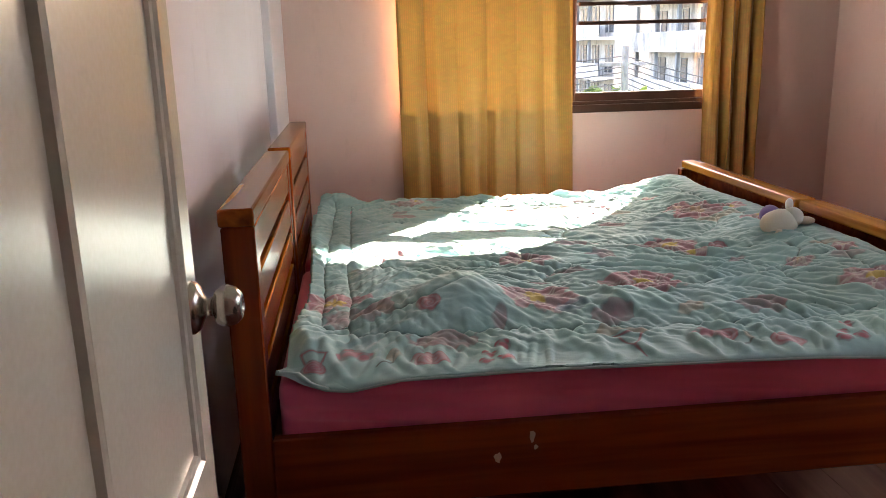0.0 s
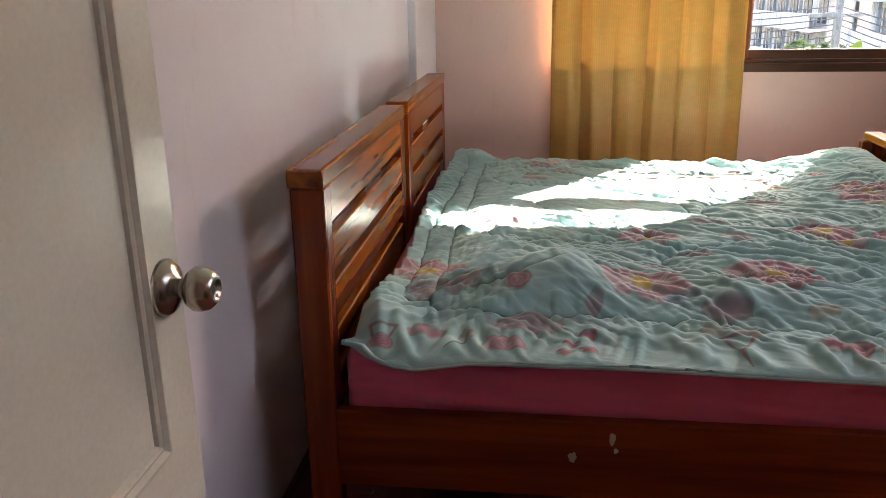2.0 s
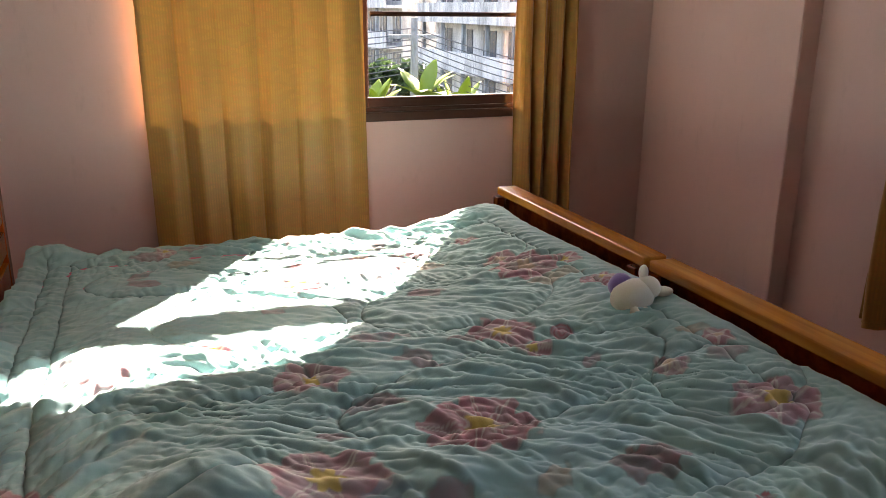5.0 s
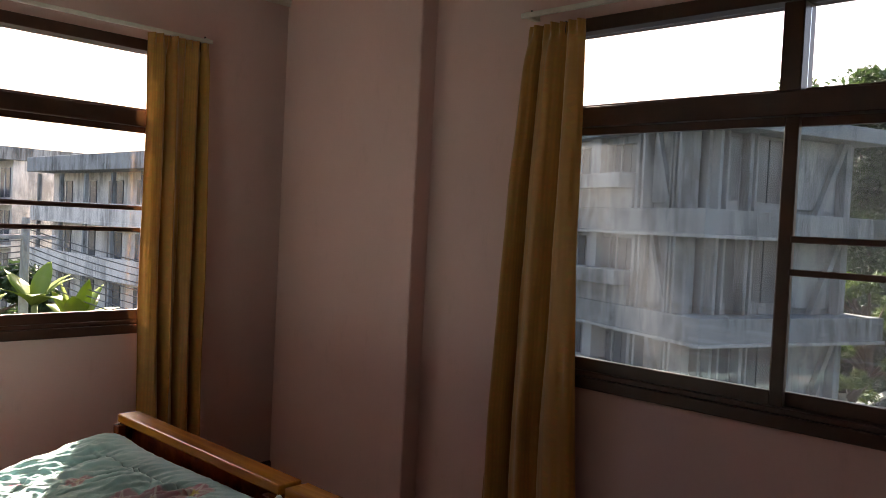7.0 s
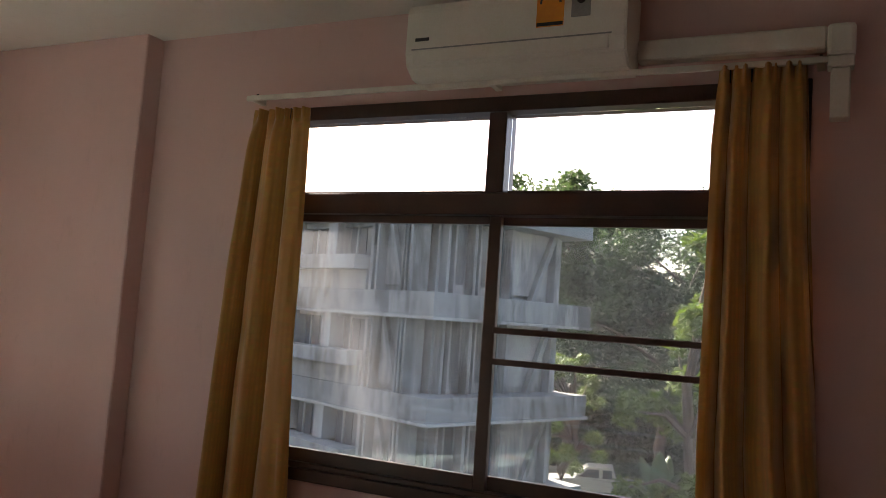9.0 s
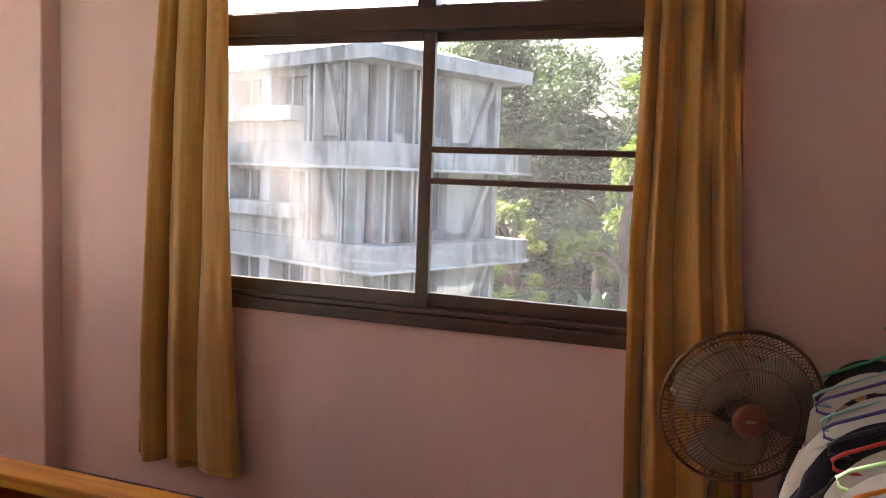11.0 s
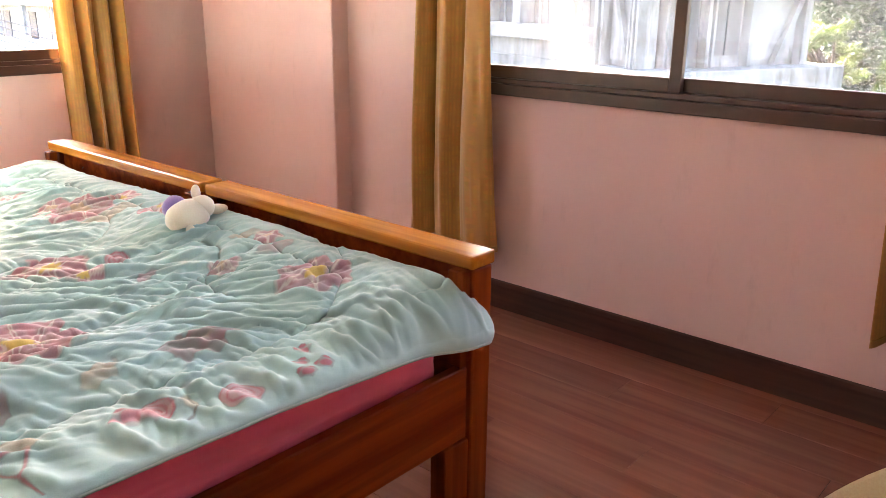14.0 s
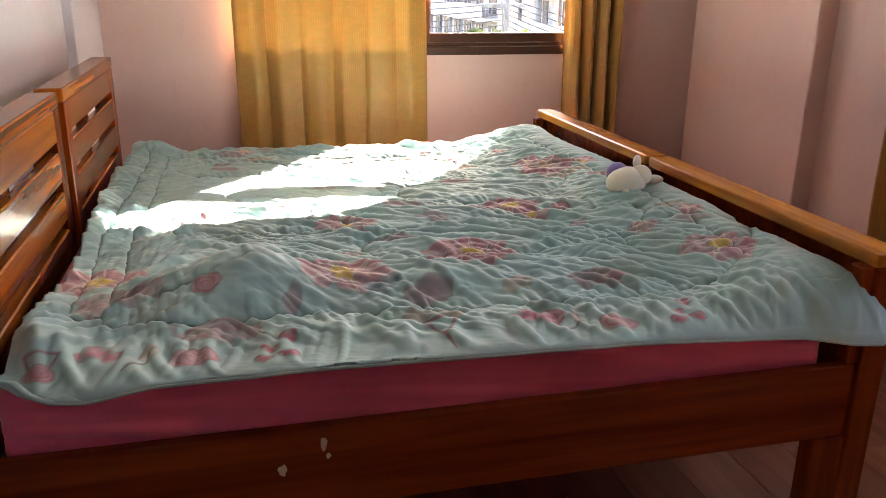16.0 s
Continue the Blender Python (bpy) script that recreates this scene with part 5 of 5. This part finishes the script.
def side_building():
    """Old walk-up block: local x runs along its gable end away from the room, local y along its long front."""
    m = pose(20.6, 10.75, 0, 0, 0, -22)
    b = thing("apartment_building", (22.0, 13.0, GROUND), "rain-streaked white concrete apartment block across the yard", "building")
    step, long, deep = 2.93, 17.0, 6.3

    def add(name, lo, hi, mat, parent=b, bevel=0.012):
        return part(name, placed(box(lo, hi, bevel), m), mat, parent)

    add("gable_wall", (0.85, 0.9, GROUND), (deep, 1.2, 4.58), OLD_WHITE)
    add("back_wall", (deep, 0.9, GROUND), (deep + 0.3, long, 4.58), OLD_WHITE)
    add("roof_band", (-0.25, -0.1, 4.582), (deep + 0.7, long + 0.4, 5.02), OLD_WHITE)
    part("roof_ridge", placed(loft([[(0.0, 0.3, 5.022), (deep + 0.5, 0.3, 5.022), (deep + 0.5, long, 5.022), (0.0, long, 5.022)], [(2.4, 2.2, 5.62), (4.0, 2.2, 5.62), (4.0, long - 2, 5.62), (2.4, long - 2, 5.62)]]), m), ROOF, b)
    for k in range(3):
        z = 1.65 - step * k
        top = z + step - 0.004
        add("floor_band", (-0.2, -0.25, z), (deep + 0.6, long, z + 0.68), OLD_WHITE)
        add("band_lip", (-0.26, -0.31, z - 0.10), (deep + 0.66, long, z - 0.002), ROOF)
        # long front: a parapet with a thick ledge, windows set back behind it, piers between them
        add("parapet", (-0.16, 2.95, z + 0.682), (0.02, long, z + 1.29), CLEAN_WHITE)
        add("parapet_ledge", (-0.62, 3.0, z + 1.292), (0.2, long, z + 1.73), CLEAN_WHITE)
        add("front_wall", (0.95, 2.95, z + 0.682), (1.15, long, top), OLD_WHITE)
        add("lintel", (0.25, 2.95, top - 0.22), (0.9, long, top), OLD_WHITE)
        for j in range(6):
            y = 3.12 + j * 2.28
            for q in (0, 1):
                w = add("window", (0.52, y + q * 0.86, z + 1.5), (0.58, y + q * 0.86 + 0.82, top - 0.222), DARK_GLASS, b, 0)
                add("window_frame", (0.46, y + q * 0.86 + 0.38, z + 1.5), (0.518, y + q * 0.86 + 0.44, top - 0.222), ROOF, w, 0)
            add("pier", (-0.02, y + 1.72, z + 1.732), (0.6, y + 2.24, top), CLEAN_WHITE)
        # corner bay: tall ribs, flat panels and a slanting fin on every floor
        add("bay_wall", (0.32, 0.95, z + 0.682), (0.6, 2.9, top), OLD_WHITE)
        add("bay_panel", (0.16, 1.42, z + 0.86), (0.318, 2.42, top), CLEAN_WHITE)
        for y, w in ((0.95, 0.10), (1.14, 0.08), (1.3, 0.06), (2.5, 0.10), (2.74, 0.14)):
            add("rib", (-0.12, y, z + 0.682), (0.318, y + w, top), OLD_WHITE)
        fin = [[(-0.04 + dx, 1.34, z + 0.70), (-0.04 + dx, 1.48, z + 0.70), (-0.04 + dx, 2.2, top), (-0.04 + dx, 2.06, top)] for dx in (0, 0.16)]
        part("slanting_fin", placed(loft(fin), m), OLD_WHITE, b)
        # gable end
        for x, w in ((0.95, 0.12), (1.25, 0.08), (2.05, 0.14), (2.3, 0.08), (3.7, 0.14), (5.9, 0.16)):
            add("gable_rib", (x, 0.56, z + 0.682), (x + w, 0.898, top), OLD_WHITE)
        add("gable_panel", (4.0, 0.74, z + 0.86), (5.6, 0.898, top), CLEAN_WHITE)
        for x in (1.42, 2.46, 3.06):
            add("gable_window", (x, 0.84, z + 1.0), (x + 0.52, 0.896, top - 0.1), DARK_GLASS, b, 0)
        fin = [[(5.7, 0.5 + dy, top), (5.9, 0.5 + dy, top), (4.9, 0.5 + dy, z + 0.70), (4.7, 0.5 + dy, z + 0.70)] for dy in (0, 0.2)]
        part("slanting_fin", placed(loft(fin), m), OLD_WHITE, b)
    return b


side_building()


def far_building(x, y0, y1, top, deep, label):
    b = thing("apartment_building", (x + deep / 2, (y0 + y1) / 2, GROUND), label, "building")
    step = 2.75
    part("wall", box((x + 1.3, y0, GROUND), (x + deep, y1, top)), BRIGHT_WHITE, b)
    part("roof_edge", box((x - 0.2, y0 - 0.2, top - 0.1), (x + deep + 0.2, y1 + 0.2, top + 0.75), 0.03), OLD_WHITE, b)
    for k in range(4):
        z = top - step * (k + 1)
        part("balcony_slab", box((x, y0, z - 0.2), (x + 1.298, y1, z), 0.01), BRIGHT_WHITE, b)
        part("balcony_parapet", box((x, y0, z + 0.002), (x + 0.12, y1, z + 0.95), 0.01), BRIGHT_WHITE, b)
        n = int((y1 - y0) / 3.0)
        for j in range(n):
            y = y0 + 0.4 + j * (y1 - y0) / n
            w = part("window", box((x + 1.24, y, z + 0.3), (x + 1.298, y + 1.7, z + 2.2)), DARK_GLASS, b)
            part("window_frame", box((x + 1.2, y + 0.8, z + 0.3), (x + 1.238, y + 0.9, z + 2.2)), BRIGHT_WHITE, w)
            part("balcony_pier", box((x + 0.13, y + 2.1, z + 0.002), (x + 0.33, y + 2.3, z + step - 0.202), 0.01), OLD_WHITE, b)
    return b


far_building(18.0, 25.5, 52.0, 3.6, 9.0, "long white balcony apartment block with streaked parapets")
far_building(17.0, 56.0, 82.0, 4.4, 9.0, "pale apartment block farther down the lane")

BARK = plain("tree_bark", (0.13, 0.09, 0.06), 0.95, 0.0, 0.3, 4.0, 0.6, 30.0)
LEAF = leaf_material("dark_tree_leaves", (0.02, 0.045, 0.015), (0.07, 0.12, 0.035))
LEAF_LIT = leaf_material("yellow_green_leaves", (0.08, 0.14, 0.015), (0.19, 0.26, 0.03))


def leaves(bm, centre, size, count, leaf, rnd):
    for _ in range(count):
        d = Vector((rnd.gauss(0, 1), rnd.gauss(0, 1), rnd.gauss(0, 1))).normalized() * (rnd.random() ** 0.45)
        p = Vector(centre) + Vector((d.x * size[0], d.y * size[1], d.z * size[2]))
        q = Euler((rnd.uniform(-0.9, 0.9), rnd.uniform(-0.9, 0.9), rnd.uniform(0, 6.3))).to_matrix()
        s = leaf * rnd.uniform(0.6, 1.3)
        vs = [bm.verts.new(p + q @ Vector(c)) for c in ((-s, 0, 0), (0, -0.4 * s, 0.08 * s), (s, 0, -0.1 * s), (0, 0.4 * s, 0.08 * s))]
        bm.faces.new(vs)


def tree(x, y, height, crown, seed, mat, label, leaf=0.14, per=780):
    rnd = random.Random(seed)
    t = thing("tree", (x, y, GROUND), label, "tree", "trees in the yard")
    trunk = [Vector((x + rnd.uniform(-0.15, 0.15) * k, y + rnd.uniform(-0.15, 0.15) * k, GROUND + height * 0.75 * k / 6)) for k in range(7)]
    part("trunk", tube(trunk, lambda q: 0.32 * (1 - 0.7 * q), 10), BARK, t, "", True)
    bm, bl = bmesh.new(), bmesh.new()
    for k in range(22):
        a, h = rnd.uniform(0, math.tau), rnd.uniform(0.35, 1.0)
        r = crown * rnd.uniform(0.3, 1.0) * (1.15 - 0.65 * abs(h - 0.6))
        tip = Vector((x + r * math.cos(a), y + r * math.sin(a), GROUND + height * h))
        root = trunk[min(6, 2 + int(h * 4))]
        tube([root, root.lerp(tip, 0.5) + Vector((0, 0, 0.3)), tip], lambda q: 0.1 * (1 - 0.8 * q), 5, bm)
        for _ in range(3):
            c = tip + Vector((rnd.uniform(-1, 1), rnd.uniform(-1, 1), rnd.uniform(-0.7, 0.7))) * crown * 0.22
            s = crown * rnd.uniform(0.16, 0.30)
            leaves(bl, c, (s, s, s * 0.7), per // 3, leaf, rnd)
    part("limbs", bm, BARK, t)
    part("crown", bl, mat, t)
    return t


tree(36.0, 4.6, 13.5, 4.6, 2, LEAF, "tall dark green tree beside the apartment block")
tree(37.0, 4.0, 13.0, 5.0, 3, LEAF, "tall dark green tree behind the yard")
tree(47.5, 14.5, 15.5, 5.0, 8, LEAF, "tall dark green tree behind the block")
tree(33.0, 10.3, 7.2, 1.5, 4, LEAF_LIT, "small yellow-green tree in the yard", 0.12, 500)
for bx_, by_ in ((49.0, 13.0), (50.0, 10.5), (46.5, 6.5), (45.0, 3.5), (50.0, 16.0), (52.0, 12.0), (52.5, 8.5)):
    tree(bx_, by_, 6.0, 3.4, int(bx_ * by_), LEAF, "leafy dark green tree closing the yard", 0.2, 420)
tree(23.5, 3.75, 11.6, 1.9, 6, LEAF_LIT, "slender tree with bright yellow-green leaves", 0.15, 300)
tree(45.0, 2.0, 12.0, 6.0, 9, LEAF, "broad dark green tree at the back of the yard")
tree(39.0, 7.4, 13.5, 5.0, 21, LEAF, "broad dark green tree at the back of the yard", 0.19, 1100)
tree(44.5, 13.4, 16.0, 5.5, 41, LEAF, "tall dense green tree behind the block", 0.2, 1000)
tree(34.5, 4.2, 9.0, 3.6, 22, LEAF, "dark green tree in the yard", 0.14, 800)
# added out of view, only to filter the sun on the side window
tree(12.0, 13.3, 25.0, 1.9, 23, LEAF, "unseen very tall slim tree added to shade the side window", 0.3, 270)
tree(54.0, 16.5, 16.0, 6.5, 31, LEAF, "tall dark green tree behind the block", 0.2, 800)
for bx_, by_ in ((47.5, 12.6), (48.0, 10.0), (46.5, 8.0), (49.5, 14.6), (45.0, 6.0), (51.0, 11.6), (44.0, 4.2)):
    tree(bx_, by_, 2.9, 2.7, int(bx_ * 7 + by_), LEAF, "low dense bush under the trees", 0.2, 400)
tree(9.0, 31.0, 6.2, 2.6, 12, LEAF, "low green tree beside the lane", 0.2)

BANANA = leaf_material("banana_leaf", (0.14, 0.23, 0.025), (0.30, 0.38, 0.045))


# same leaves for the yard plants, tree shade put into the colour
BANANA_SHADED = leaf_material("shaded_banana_leaf", (0.05, 0.10, 0.03), (0.10, 0.16, 0.05))


def banana(x, y, height, seed, label, big=1.9, skin=None):
    rnd = random.Random(seed)
    t = thing("banana_plant", (x, y, GROUND), label, "banana plant", "banana plants")
    part("stem", tube([(x, y, GROUND), (x + 0.1, y, GROUND + height * 0.5), (x, y, GROUND + height - big * 0.7)], lambda q: 0.16 * (1 - 0.5 * q), 9), LEAF_STEM, t, "", True)
    for k in range(9):
        a = k * 2.4 + rnd.uniform(-0.3, 0.3)
        up = rnd.uniform(0.6, 1.35)
        rows_ = []
        for i in range(12):
            q = i / 11
            reach, rise = big * q * math.cos(up) * 1.1, big * (q * math.sin(up) - 0.55 * q * q * math.cos(up))
            c = Vector((x + reach * math.cos(a), y + reach * math.sin(a), GROUND + height - big * 0.75 + rise))
            half = 0.26 * math.sin(math.pi * min(1.0, 0.08 + 0.92 * q)) + 0.02
            sd = Vector((-math.sin(a), math.cos(a), 0)) * half
            rows_.append([c - sd + Vector((0, 0, 0.10 * half)), c, c + sd + Vector((0, 0, 0.10 * half))])
        grid_mesh("leaf", np.array([[tuple(p) for p in r] for r in rows_]), skin or BANANA, t, "", 0.006)
    return t


LEAF_STEM = plain("banana_stem", (0.22, 0.24, 0.08), 0.7)
banana(24.0, 4.95, 5.1, 1, "green banana plant in the yard", 1.9, BANANA_SHADED)
banana(26.2, 6.3, 3.7, 2, "green banana plant in the yard", 1.9, BANANA_SHADED)
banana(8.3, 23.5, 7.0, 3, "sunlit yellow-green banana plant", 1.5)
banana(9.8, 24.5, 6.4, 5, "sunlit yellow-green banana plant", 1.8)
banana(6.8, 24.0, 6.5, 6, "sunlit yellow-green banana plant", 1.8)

pole = thing("utility_pole", (8.4, 24.6, GROUND), "concrete utility pole with many cables", "utility pole")
part("pole", tube([(8.4, 24.6, GROUND), (8.4, 24.6, 1.2)], lambda q: 0.16 - 0.05 * q, 10), ROOF, pole)
part("cross_arm", box((7.6, 24.53, 0.6), (9.2, 24.67, 0.72), 0.01), ROOF, pole)
CABLE = plain("grey_cable", (0.12, 0.12, 0.12), 0.7)
for k in range(9):
    z0 = 0.9 - 0.16 * k
    for tx, ty, tz in ((17.8, 20.0 + 0.3 * k, z0 - 1.5), (-4.0, 33.0 + 0.4 * k, z0 + 0.4)):
        pts = []
        for i in range(13):
            q = i / 12
            p = Vector((8.4, 24.6, z0)).lerp(Vector((tx, ty, tz)), q)
            p.z -= (0.5 + 0.06 * k) * 4 * q * (1 - q)
            pts.append(p)
        part("cable", tube(pts, 0.016, 4), CABLE, pole)

CAR = plain("silver_car_paint", (0.55, 0.54, 0.50), 0.3, 0.3)
TYRE = plain("tyre_rubber", (0.02, 0.02, 0.02), 0.8)
truck = thing("pickup_truck", (42.3, 11.2, GROUND), "pale silver pickup truck parked by the trees", "truck")
tm = pose(42.3, 11.2, GROUND, 0, 0, 105)


def slab(profile, half, mat, name, parent):
    bm = loft([[(a, sgn * half, h) for a, h in profile] for sgn in (-1, 1)])
    bmesh.ops.recalc_face_normals(bm, faces=bm.faces)
    bmesh.ops.bevel(bm, geom=bm.edges[:], offset=0.04, segments=2, affect="EDGES")
    return part(name, placed(bm, tm), mat, parent)


slab([(-2.5, 0.45), (2.5, 0.45), (2.55, 0.85), (1.25, 1.02), (-2.5, 1.0)], 0.85, CAR, "body", truck)
slab([(1.2, 1.021), (0.55, 1.62), (-0.75, 1.66), (-0.95, 1.021)], 0.74, CAR, "cab", truck)
slab([(1.05, 1.08), (0.52, 1.56), (-0.1, 1.58), (-0.1, 1.08)], 0.75, DARK_GLASS, "side_window", truck)
slab([(-0.2, 1.08), (-0.2, 1.58), (-0.7, 1.58), (-0.8, 1.08)], 0.75, DARK_GLASS, "side_window", truck)
for a in (-1.55, 1.6):
    for s_ in (-0.8, 0.62):
        w_ = part("wheel", placed(lathe([(0.2, 0), (0.34, 0.02), (0.36, 0.06), (0.36, 0.14), (0.34, 0.18), (0.2, 0.2)], (a, s_, 0.36), (0, 1, 0), 20), tm), TYRE, truck, "", True)
        part("rim", placed(lathe([(0.19, -0.01), (0.2, 0.21)], (a, s_, 0.36), (0, 1, 0), 16), tm), GREY, w_)

# ---- floor planks ----
PW, PL = 0.186, 1.21
rows_n = int((XR - XL) / PW) + 1
plank_mesh = {}


def plank(x0, x1, y0, y1):
    key = (round(x1 - x0, 3), round(y1 - y0, 3))
    if key not in plank_mesh:
        bm = box((-(x1 - x0) / 2, -(y1 - y0) / 2, -0.012), ((x1 - x0) / 2, (y1 - y0) / 2, 0.0), 0)
        top_edges = [e for e in bm.edges if all(v.co.z > -0.001 for v in e.verts)]
        bmesh.ops.bevel(bm, geom=top_edges, offset=0.0012, segments=1, affect="EDGES")
        me = bpy.data.meshes.new("plank")
        bm.to_mesh(me)
        bm.free()
        me.materials.append(PLANK)
        plank_mesh[key] = me
    ob = new("plank", plank_mesh[key])
    ob.location = ((x0 + x1) / 2, (y0 + y1) / 2, 0)
    ob.parent = floor


for i in range(rows_n):
    x0, x1 = XL + i * PW, min(XR, XL + (i + 1) * PW)
    if x1 - x0 < 0.02:
        continue
    y = YN - 0.2 - (i * 0.47 % PL)
    while y < YF:
        y0, y1 = max(YN - 0.2, y), min(YF, y + PL)
        if y1 - y0 > 0.03:
            plank(x0 + 0.0004, x1 - 0.0004, y0 + 0.0004, y1 - 0.0004)
        y += PL
